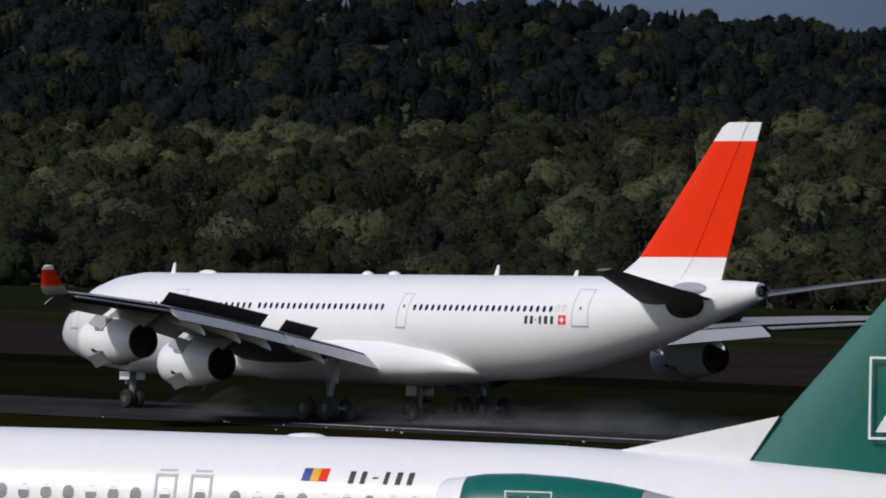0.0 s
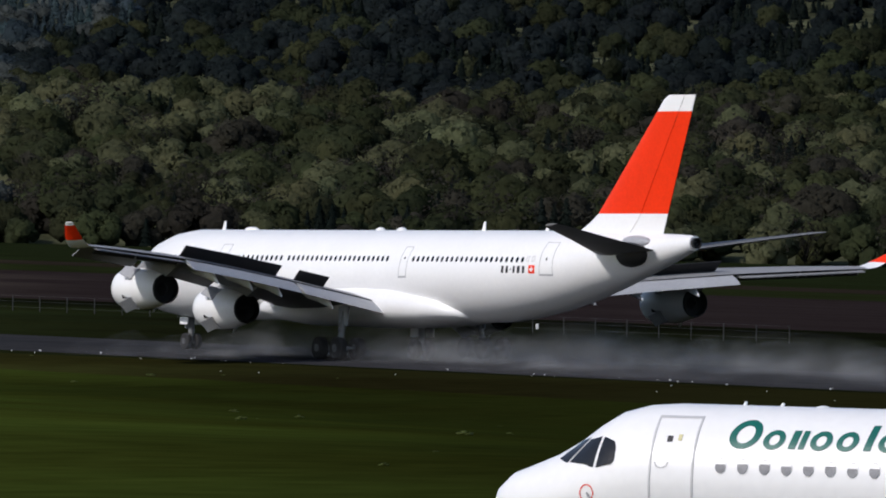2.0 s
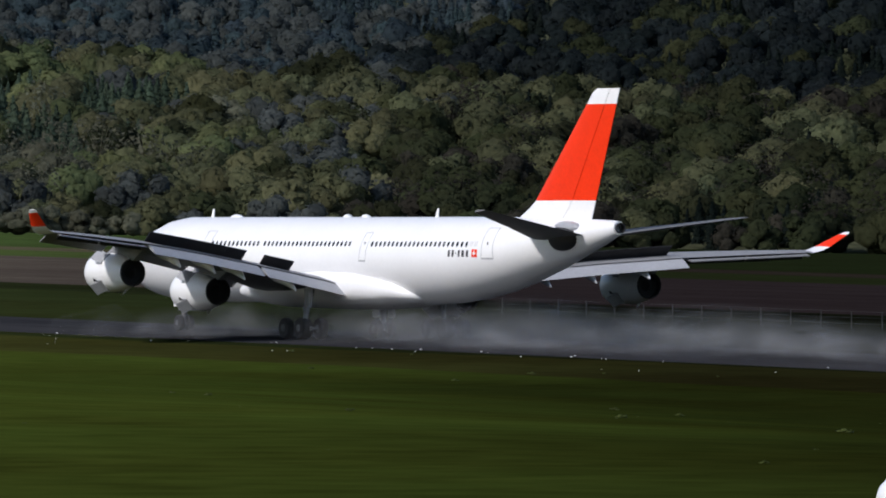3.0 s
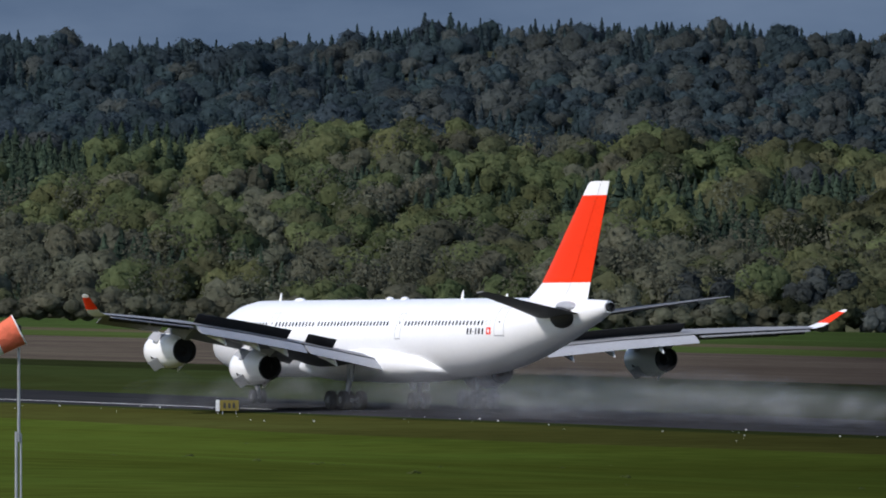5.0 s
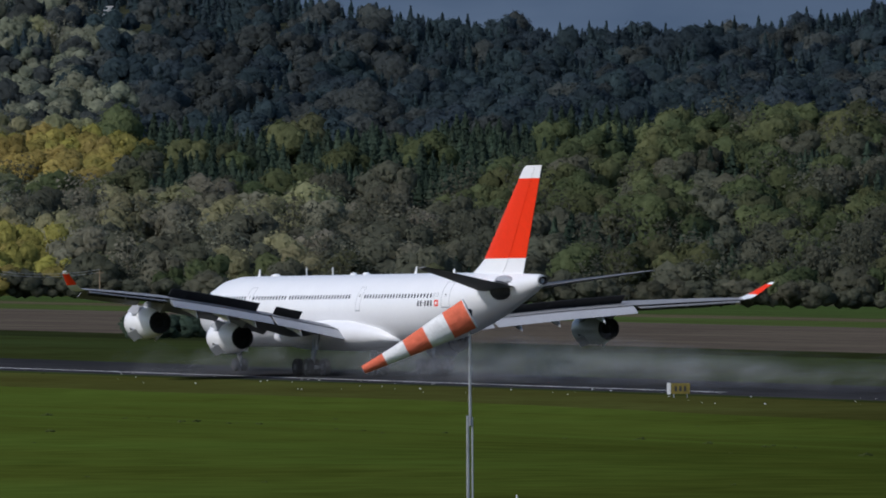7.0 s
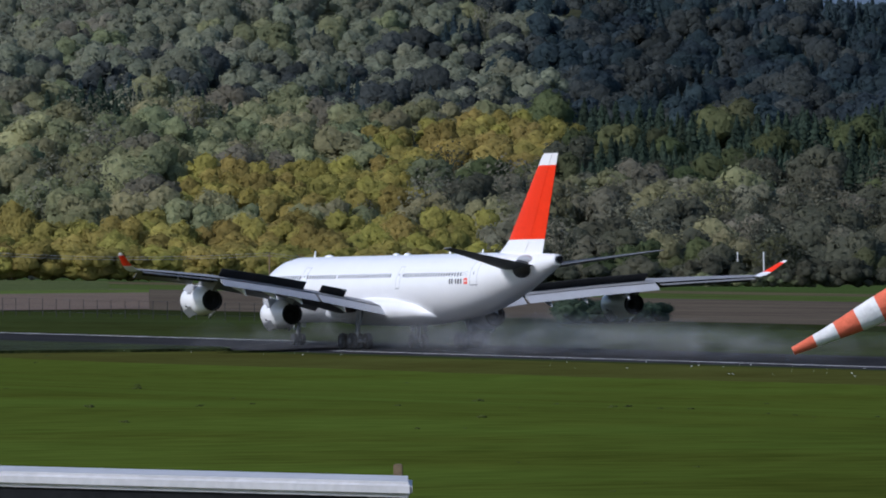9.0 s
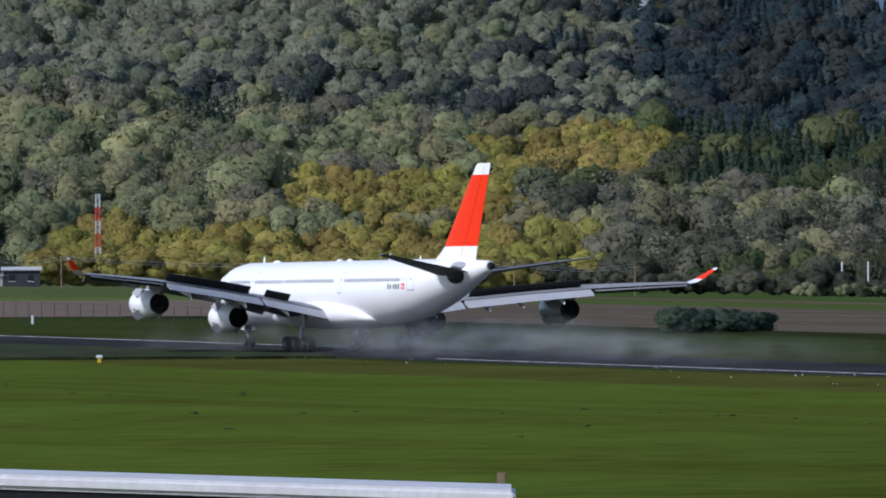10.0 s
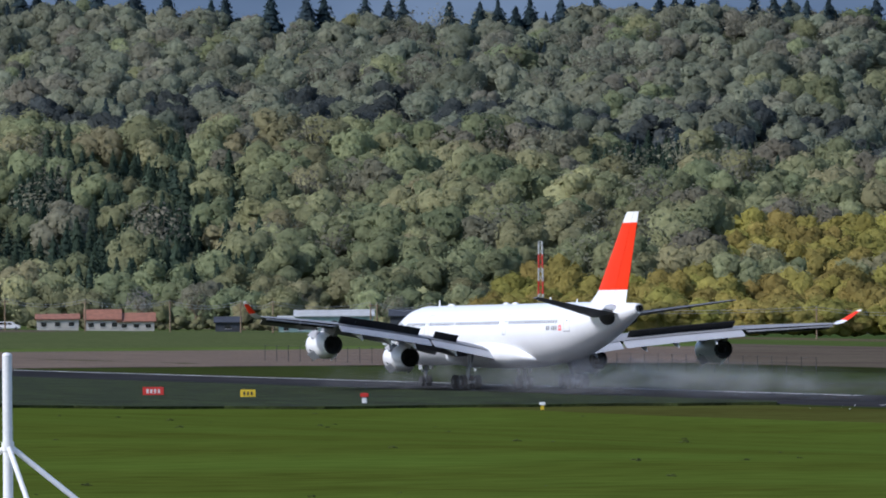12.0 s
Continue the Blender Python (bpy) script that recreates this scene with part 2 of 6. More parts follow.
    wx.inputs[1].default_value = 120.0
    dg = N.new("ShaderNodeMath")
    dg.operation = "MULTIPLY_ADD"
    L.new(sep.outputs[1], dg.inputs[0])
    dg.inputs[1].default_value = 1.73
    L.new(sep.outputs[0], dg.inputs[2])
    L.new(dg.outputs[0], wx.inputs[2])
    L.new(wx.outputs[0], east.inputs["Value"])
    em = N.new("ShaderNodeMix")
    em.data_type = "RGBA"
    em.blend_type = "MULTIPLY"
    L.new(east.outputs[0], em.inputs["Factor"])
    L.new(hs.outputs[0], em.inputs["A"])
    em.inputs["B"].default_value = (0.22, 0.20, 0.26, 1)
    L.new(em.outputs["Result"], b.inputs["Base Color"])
    bp = N.new("ShaderNodeBump")
    bp.inputs["Strength"].default_value, bp.inputs["Distance"].default_value = 0.6, 0.25
    L.new(c, bp.inputs["Height"])
    L.new(bp.outputs[0], b.inputs["Normal"])
    return m


def build_ground():
    bm = bmesh.new()
    xs = [-5000, -3000, -1600, -1200, -900, -700, -500, -350, -200, -100, 0, 150, 800, 2500]
    ys = [-1500, -400, -100, 0, 60, 120] + list(range(180, 331, 10)) + [345, 425, 600, 900, 1300, 2000, 3000, 4500]
    grid = [[bm.verts.new((x, y, ground_z(x, y))) for x in xs] for y in ys]
    for a, b in zip(grid, grid[1:]):
        for i in range(len(xs) - 1):
            bm.faces.new((a[i], a[i + 1], b[i + 1], b[i]))
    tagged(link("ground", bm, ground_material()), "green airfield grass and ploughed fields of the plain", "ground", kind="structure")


def strip(name, x0, x1, y0, y1, z, mat, label, category):
    bm = bmesh.new()
    box(bm, x0, x1, y0, y1, z - 0.3, z)
    return tagged(link(name, bm, mat, smooth=False), label, category, kind="structure")


ASPHALT = material("worn_asphalt", (0.036, 0.036, 0.038), 0.95, var=0.2, scale=0.05, col2=(0.023, 0.024, 0.026), spec=0.0, stretch=(0.15, 1, 1))
MARK = material("runway_marking_paint", (0.62, 0.62, 0.60), 0.7, var=0.25, scale=0.3)
TUFT = material("coarse_grass", (0.052, 0.066, 0.018), 0.95, var=0.3, scale=0.4, spec=0.1)
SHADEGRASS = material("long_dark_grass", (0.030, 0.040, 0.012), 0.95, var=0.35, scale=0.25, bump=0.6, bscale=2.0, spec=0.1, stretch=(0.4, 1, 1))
CONCRETE = material("apron_concrete", (0.30, 0.29, 0.27), 0.85, var=0.15, scale=0.1, bump=0.1)


def build_runway():
    strip("runway", -2600, 600, 369.5, 393.0, 0.02, ASPHALT, "dark grey worn asphalt runway, wet in places", "runway")
    strip("runway_edge_line_1", -893, -740, 373.6, 374.2, 0.026, MARK, "white painted line along the runway edge", "marking")
    strip("runway_edge_line_2", -490, -250, 373.6, 374.2, 0.026, MARK, "white painted line along the runway edge", "marking")
    strip("far_edge_line", -2600, -940, 391.2, 391.9, 0.026, MARK, "white painted line along the far runway edge", "marking")
    bm = bmesh.new()
    near, far = [], []
    for k in range(41):
        turn = 67.8 + k * 0.25
        far_y = 370.2 + 0.5 * noise.noise((k * 0.5, 8, 2))
        p = spot(turn, 972 + 6 * noise.noise((k * 0.4, 1, 3)))
        q = Vector((-math.tan(radians(turn)) * far_y, far_y, 0))
        if p.y > far_y:
            p = q + Vector((0, -0.5, 0))
        near.append((p.x, p.y, ground_z(p.x, p.y)))
        far.append((q.x, q.y, 0))
    lo = [[bm.verts.new((x, y, z + d)) for x, y, z in row] for row, d in ((near, -0.1), (near, 0.25), (far, 0.25), (far, -0.1))]
    for a, b in zip(lo, lo[1:]):
        for i in range(40):
            bm.faces.new((a[i], a[i + 1], b[i + 1], b[i]))
    tagged(link("verge", bm, SHADEGRASS, smooth=False), "strip of long dark grass beside the runway", "grass", kind="structure")


def field(name, t0, t1, e0, e1, mat, label):
    """A field between two elevations seen from the terrace, lying just above the ground sheet."""
    bm = bmesh.new()
    n = 16
    a = [on_ground(t0 + (t1 - t0) * k / n, e0) + Vector((0, 0, 0.06)) for k in range(n + 1)]
    b = [on_ground(t0 + (t1 - t0) * k / n, e1) + Vector((0, 0, 0.06)) for k in range(n + 1)]
    m = 6
    rows = [[bm.verts.new((p.lerp(q, j / m).x, p.lerp(q, j / m).y, ground_z(0, p.lerp(q, j / m).y) + 0.06)) for p, q in zip(a, b)] for j in range(m + 1)]
    for ra, rb in zip(rows, rows[1:]):
        for k in range(n):
            bm.faces.new((ra[k], ra[k + 1], rb[k + 1], rb[k]))
    tagged(link(name, bm, mat), label, "field", kind="structure")


SOIL = material("ploughed_soil", (0.150, 0.112, 0.084), 0.95, var=0.15, scale=0.08, bump=0.5, bscale=1.0, spec=0.05)
MEADOW = material("meadow_grass", (0.078, 0.094, 0.036), 0.95, var=0.25, scale=0.06, bump=0.4, bscale=1.0, spec=0.0, col2=(0.062, 0.080, 0.032))
BRIGHT = material("young_crop", (0.090, 0.130, 0.034), 0.95, var=0.2, scale=0.08, bump=0.4, bscale=1.0, spec=0.0)
build_ground()
build_runway()
field("ploughed_field", 68.2, 75.0, -0.742, -0.66, SOIL, "pinkish brown ploughed field behind the runway")
field("crop_strip", 68.2, 75.0, -0.66, -0.645, BRIGHT, "bright green strip of young crop")
field("meadow", 68.4, 75.0, -0.645, -0.56, MEADOW, "grey-green meadow below the village")


def build_backdrop():
    m = bpy.data.materials.new("cloud_bank")
    m.use_nodes = True
    N, L = m.node_tree.nodes, m.node_tree.links
    N.remove(N["Principled BSDF"])
    em = N.new("ShaderNodeEmission")
    co = N.new("ShaderNodeTexCoord")
    mp = N.new("ShaderNodeMapping")
    mp.inputs["Scale"].default_value = (1, 1, 3.2)
    n = N.new("ShaderNodeTexNoise")
    n.inputs["Scale"].default_value, n.inputs["Detail"].default_value = 0.0045, 6
    L.new(co.outputs["Object"], mp.inputs["Vector"])
    L.new(mp.outputs[0], n.inputs["Vector"])
    r = N.new("ShaderNodeValToRGB")
    r.color_ramp.elements[0].position, r.color_ramp.elements[0].color = 0.32, (0.072, 0.118, 0.195, 1)
    r.color_ramp.elements[1].position, r.color_ramp.elements[1].color = 0.72, (0.175, 0.240, 0.335, 1)
    L.new(n.outputs["Fac"], r.inputs["Fac"])
    L.new(r.outputs["Color"], em.inputs["Color"])
    em.inputs["Strength"].default_value = 0.82
    L.new(em.outputs[0], N["Material Output"].inputs["Surface"])
    bm = bmesh.new()
    lo, hi = [], []
    for k in range(49):
        p = spot(38 + k * 1.0, 4850)
        lo.append(bm.verts.new((p.x, p.y, -120)))
        hi.append(bm.verts.new((p.x, p.y, 420)))
    for k in range(48):
        bm.faces.new((lo[k], lo[k + 1], hi[k + 1], hi[k]))
    tagged(link("backdrop", bm, m), "blue-grey rain clouds behind the hills", "sky", kind="structure")


build_backdrop()

# ---- wooded hill ----
CREST = [(40, 0.35), (49, 0.38), (51.5, 0.50), (54, 0.66), (57, 0.68), (59, 0.52), (60, 0.63), (61, 0.70), (62.4, 0.68), (63.5, 0.58), (64.4, 0.62),
         (65.5, 0.78), (66.4, 0.86), (68, 0.90), (69.7, 0.90), (72, 1.0), (80, 0.95)]
FOOT_R, TOP_R = 2650.0, 4400.0


def crest(turn):
    return float(np.interp(turn, [c[0] for c in CREST], [c[1] for c in CREST]))


def foot(turn):
    p = spot(turn, FOOT_R)
    return math.degrees(math.atan2(ground_z(p.x, p.y) - EYE.z, FOOT_R))


NEAR_RIDGE = [(40, -0.15), (54, -0.12), (57, -0.10), (58.5, -0.05), (59.8, 0.0), (60.7, 0.08), (61.6, 0.12), (62.8, 0.19), (63.8, 0.19), (65.1, 0.09),
              (66.1, 0.13), (67.3, 0.17), (68.0, 0.25), (69.4, 0.37), (71.6, 0.36), (80, 0.4)]
SPLIT = 0.52


def ridge(turn):
    return float(np.interp(turn, [c[0] for c in NEAR_RIDGE], [c[1] for c in NEAR_RIDGE]))


def hill_at(turn, u):
    """Place on the hill: u from 0 at its foot over a nearer ridge at SPLIT to 1 at the crest."""
    e0, e1, er = foot(turn), crest(turn), ridge(turn)
    wave = 0.03 * noise.noise((turn * 0.8, u * 5, 7)) * min(1, u * 5)
    if u <= SPLIT:
        v = u / SPLIT
        r = FOOT_R + 550 * v
        el = e0 + (er - e0) * v ** 0.88 + 0.8 * wave
    else:
        v = (u - SPLIT) / (1 - SPLIT)
        r = FOOT_R + 850 + (TOP_R - FOOT_R - 850) * v
        el = er - 0.05 + (e1 - er + 0.05) * v ** 0.95 + wave
    p = spot(turn, r)
    return Vector((p.x, p.y, lift(r, el))), el


def build_hill():
    bm = bmesh.new()
    rows = []
    for i in range(26):
        u = i / 24
        row = []
        for k in range(66):
            turn = 42 + k * 0.5
            p, _ = hill_at(turn, min(u, 1.0))
            if i == 0:
                p.z -= 2
            if i == 25:
                q = spot(turn, 4700)
                p = Vector((q.x, q.y, p.z - 70))
            row.append(bm.verts.new(p))
        rows.append(row)
    for a, b in zip(rows, rows[1:]):
        for k in range(65):
            bm.faces.new((a[k], a[k + 1], b[k + 1], b[k]))
    mat = material("forest_floor", (0.075, 0.08, 0.045), 1.0, var=0.3, scale=0.02, spec=0.0)
    tagged(link("hill", bm, mat), "long wooded hill rising behind the airfield", "hill", kind="structure")


build_hill()

ICO_V, ICO_F = None, None


def ico():
    global ICO_V, ICO_F
    if ICO_V is None:
        bm = bmesh.new()
        bmesh.ops.create_icosphere(bm, subdivisions=1, radius=1)
        ICO_V = np.array([v.co[:] for v in bm.verts])
        ICO_F = np.array([[v.index for v in f.verts] for f in bm.faces])
        bm.free()
    return ICO_V, ICO_F


UPWARD = np.array([0, 0, 0.35])


def unit(a):
    return a / np.maximum(1e-6, np.linalg.norm(a, axis=-1, keepdims=True))


def leaf_sprays(rng, pts, nrm, size, soft):
    """Small three-cornered leaf sprays at points, roughly facing along the normals and lit like the bough they sit on."""
    n = len(pts)
    d = unit(nrm + 0.35 * rng.normal(size=(n, 3)))
    u = unit(np.cross(d, rng.normal(size=(n, 3))))
    w = np.cross(d, u)
    s = size * (0.6 + 0.8 * rng.random((n, 1)))
    V = np.stack([pts + u * s, pts + (-0.5 * u + 0.8 * w) * s, pts + (-0.5 * u - 0.8 * w) * s], 1).reshape(-1, 3)
    lit = unit(unit(soft) + 0.22 * rng.normal(size=(n, 3)))
    return V, np.arange(3 * n).reshape(-1, 3), np.repeat(lit, 3, axis=0)


def crown_shape(rng, boughs, tall, sprays=300, size=0.036):
    """A crown of leafy boughs of uneven size, unit size, standing on the origin."""
    v, f = ico()
    V, F, M, base, balls = [], [], [], 0, []
    lean = 0.08 * rng.normal(size=2)
    for k in range(boughs):
        a = k * 2.4 + 1.2 * rng.random()
        h = (k + 0.4) / boughs
        rad = (0.20 + 0.16 * rng.random()) * math.sin(math.pi * (0.16 + 0.76 * h)) ** 0.7
        balls.append((np.array([rad * math.cos(a) + lean[0] * h, rad * math.sin(a) + lean[1] * h, tall * (0.22 + 0.52 * h)]), 0.18 + 0.11 * rng.random()))
    heart = np.array([0, 0, 0.42 * tall])
    for c, r in balls:
        q = c + v * r * 0.88 * (0.9 + 0.2 * rng.random((12, 1)))
        V.append(q)
        M.append(unit(0.6 * v + 0.5 * unit(q - heart) + UPWARD))
        F.append(f + base)
        base += 12
    pts, nrm, soft = [], [], []
    while len(pts) < sprays:
        c, r = balls[int(rng.integers(len(balls)))]
        d = rng.normal(size=3)
        d[2] = d[2] if d[2] > -0.4 else -d[2] * 0.5
        d /= np.linalg.norm(d)
        p = c + d * r * (0.82 + 0.22 * rng.random())
        if any(np.linalg.norm(p - c2) < r2 * 0.8 for c2, r2 in balls):
            continue
        pts.append(p)
        nrm.append(d + np.array([0, 0, 0.3]))
        soft.append(0.6 * d + 0.5 * unit(p - heart) + UPWARD)
    lv, lf, lm = leaf_sprays(rng, np.array(pts), np.array(nrm), size, np.array(soft))
    return np.concatenate(V + [lv]), np.concatenate(F + [lf + base]), np.concatenate(M + [lm])


def rods(pairs, r0, r1):
    """Three-sided tapered twigs between pairs of points."""
    V, F, M, base = [], [], [], 0
    for p, q in pairs:
        p, q = np.array(p, float), np.array(q, float)
        for k in range(3):
            d = np.array([math.cos(2.1 * k), math.sin(2.1 * k), 0])
            V += [p + d * r0, q + d * r1]
            M += [d, d]
        for k in range(3):
            a, b = base + 2 * k, base + 2 * ((k + 1) % 3)
            F += [[a, b, b + 1], [a, b + 1, a + 1]]
        base += 6
    return np.array(V), np.array(F), np.array(M)


def twiggy_shape(rng, sprays=210):
    """A half-bare tree: trunk, rising limbs and a thin veil of twig ends with gaps."""
    tops, pairs = [], [((0, 0, 0), (0.02, 0, 0.42))]
    for k in range(13):
        a, h = 2.4 * k, (k + 0.5) / 13
        rad = (0.16 + 0.24 * rng.random()) * math.sin(math.pi * (0.2 + 0.7 * h)) ** 0.6
        p = np.array([rad * math.cos(a), rad * math.sin(a), 0.42 + 0.5 * h])
        tops.append(p)
        pairs.append(((0.02, 0, 0.18 + 0.24 * h), tuple(p)))
    v0, f0, m0 = rods(pairs, 0.014, 0.004)
    pts = np.array([tops[int(rng.integers(13))] + rng.normal(size=3) * (0.085, 0.085, 0.095) for _ in range(sprays)])
    out = unit(pts - np.array([0, 0, 0.4]))
    lv, lf, lm = leaf_sprays(rng, pts, out, 0.034, out + np.array([0, 0, 0.25]))
    return np.concatenate([v0, lv]), np.concatenate([f0, lf + len(v0)]), np.concatenate([m0, lm])


def conifer_shape(rng):
    """Tiers of ragged skirts round a stem, with needle sprays."""
    V, F, M, base = [], [], [], 0
    n = 9
    for k in range(6):
        z0, z1, r = 0.03 + 0.155 * k, 0.34 + 0.135 * k, 0.27 * (1 - k / 6.4)
        ring = []
        for i in range(n):
            a, q = 2 * math.pi * i / n + k, r * (0.72 + 0.5 * rng.random())
            ring.append([q * math.cos(a), q * math.sin(a), z0 - 0.05 * rng.random()])
            M.append([math.cos(a), math.sin(a), 0.55])
        V += ring + [[0.01 * rng.random(), 0, min(1.0, z1)]]
        M.append([0, 0, 1])
        F += [[base + i, base + (i + 1) % n, base + n] for i in range(n)]
        base += n + 1
    pts, nrm = [], []
    for k in range(96):
        h = rng.random() ** 1.3
        a = 6.283 * rng.random()
        r = (0.29 * (1 - h) + 0.012) * (0.8 + 0.4 * rng.random())
        pts.append([r * math.cos(a), r * math.sin(a), 0.05 + 0.9 * h])
        nrm.append([math.cos(a), math.sin(a), 0.6])
    lv, lf, lm = leaf_sprays(rng, np.array(pts), np.array(nrm), 0.048, np.array(nrm))
    return np.concatenate([np.array(V), lv]), np.concatenate([np.array(F), lf + base]), np.concatenate([unit(np.array(M)), lm])


def foliage_mesh(name, V, F, M, tone, mat):
    """Triangles with soft normals and two random tones for each plant."""
    me = bpy.data.meshes.new(name)
    me.vertices.add(len(V))
    me.vertices.foreach_set("co", V.astype(np.float32).ravel())
    me.loops.add(F.size)
    me.loops.foreach_set("vertex_index", F.astype(np.int32).ravel())
    me.polygons.add(len(F))
    me.polygons.foreach_set("loop_start", np.arange(0, F.size, 3, dtype=np.int32))
    me.update(calc_edges=True)
    me.attributes.new("custom_normal", "FLOAT_VECTOR", "POINT").data.foreach_set("vector", M.astype(np.float32).ravel())
    for k, key in enumerate(("plant_value", "plant_hue")):
        me.attributes.new(key, "FLOAT", "POINT").data.foreach_set("value", tone[:, k].astype(np.float32))
    me.update()
    me.materials.append(mat)
    return me


def forest(name, places, shapes, mat, label, category="forest"):
    """Many trees of one kind as one mesh. places: (point, height, width)."""
    rng = np.random.default_rng(len(places) + 5)
    V, F, M, T, base = [], [], [], [], 0
    for p, h, w in places:
        v, f, m = shapes[int(rng.integers(len(shapes)))]
        a = rng.random() * 6.283
        c, s = math.cos(a), math.sin(a)
        q, g = np.empty_like(v), np.array(m)
        q[:, 0] = (v[:, 0] * c - v[:, 1] * s) * w + p[0]
        q[:, 1] = (v[:, 0] * s + v[:, 1] * c) * w + p[1]
        q[:, 2] = v[:, 2] * h + p[2]
        g[:, 0], g[:, 1] = m[:, 0] * c - m[:, 1] * s, m[:, 0] * s + m[:, 1] * c
        V.append(q)
        F.append(f + base)
        M.append(g)
        T.append(np.tile(rng.random(2), (len(v), 1)))
        base += len(v)
    if not V:
        return
    me = foliage_mesh(name, np.concatenate(V), np.concatenate(F), np.concatenate(M), np.concatenate(T), mat)
    tagged(new(name, me), label, category, kind="stuff")


def leaf(name, a, b, isl=0.10):
    m = material(name, a, 0.95, var=0.2, scale=0.05, col2=b, bump=0.75, bscale=0.8, island=isl, spec=0.0)
    N, L = m.node_tree.nodes, m.node_tree.links
    b, out = N["Principled BSDF"], N["Material Output"]
    # every plant has a tone of its own
    hs = N.new("ShaderNodeHueSaturation")
    L.new(b.inputs["Base Color"].links[0].from_socket, hs.inputs["Color"])
    hs.inputs["Saturation"].default_value = 0.95
    for key, to, lo, hi in (("plant_value", "Value", 0.78, 1.22), ("plant_hue", "Hue", 0.480, 0.522)):
        at = N.new("ShaderNodeAttribute")
        at.attribute_name = key
        mr = N.new("ShaderNodeMapRange")
        mr.inputs["To Min"].default_value, mr.inputs["To Max"].default_value = lo, hi
        L.new(at.outputs["Fac"], mr.inputs["Value"])
        L.new(mr.outputs[0], hs.inputs[to])
    L.new(hs.outputs[0], b.inputs["Base Color"])
    # thin leaves pass part of the light on
    tr = N.new("ShaderNodeBsdfTranslucent")
    L.new(hs.outputs[0], tr.inputs["Color"])
    mx = N.new("ShaderNodeMixShader")
    mx.inputs["Fac"].default_value = 0.48
    L.new(b.outputs[0], mx.inputs[1])
    L.new(tr.outputs[0], mx.inputs[2])
    L.new(mx.outputs[0], out.inputs["Surface"])
    return m


LEAF_GREEN = leaf("broadleaf_green", (0.272, 0.289, 0.144), (0.204, 0.230, 0.122))
LEAF_OLIVE = leaf("spring_olive", (0.318, 0.305, 0.156), (0.249, 0.245, 0.131))
LEAF_YELLOW = leaf("poplar_yellow", (0.352, 0.302, 0.072), (0.270, 0.236, 0.064))
LEAF_DARK = leaf("conifer_green", (0.067, 0.097, 0.063), (0.045, 0.070, 0.049))
BARE = leaf("bare_twigs", (0.252, 0.243, 0.168), (0.198, 0.192, 0.135))
BLOSSOM = leaf("pale_blossom", (0.30, 0.285, 0.245), (0.20, 0.19, 0.16))
# the next seven tones dim green, bare and conifer wood: cloud shade in colour
DIMMED_GREEN = leaf("dimmed_green_leaf", (0.131, 0.149, 0.064), (0.086, 0.108, 0.049))
DIMMED_BARE = leaf("dimmed_bare_twigs", (0.133, 0.136, 0.092), (0.097, 0.101, 0.071))
DIMMED_OLIVE = leaf("sage_wood", (0.111, 0.117, 0.058), (0.078, 0.086, 0.046))
SHADED_BARE = leaf("shaded_leafless_wood", (0.049, 0.046, 0.035), (0.031, 0.030, 0.024))
SHADED_GREEN = leaf("shaded_spring_wood", (0.046, 0.054, 0.024), (0.030, 0.035, 0.019))
SHADED_CONIFER = leaf("shaded_conifer_needles", (0.016, 0.022, 0.018), (0.010, 0.016, 0.014))
DEEP_SHADED = leaf("gloomy_wood", (0.021, 0.028, 0.029), (0.014, 0.020, 0.021))
# two dim bluish tones: cloud shade and haze of the farther slope in colour
FAR_SHADED = leaf("dusky_wood", (0.051, 0.076, 0.084), (0.039, 0.058, 0.067))
HALF_SHADED = leaf("twilit_wood", (0.083, 0.095, 0.088), (0.065, 0.076, 0.073))
# leaf green with the blue of distance haze in its colour
HAZED_GREEN = leaf("hazel_wood", (0.243, 0.259, 0.174), (0.193, 0.212, 0.147))
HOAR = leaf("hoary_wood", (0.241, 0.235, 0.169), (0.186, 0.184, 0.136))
# conifer green dimmed and blued, haze put into the colour
HAZED_CONIFER = leaf("hazed_fir_needles", (0.052, 0.079, 0.086), (0.039, 0.061, 0.067))


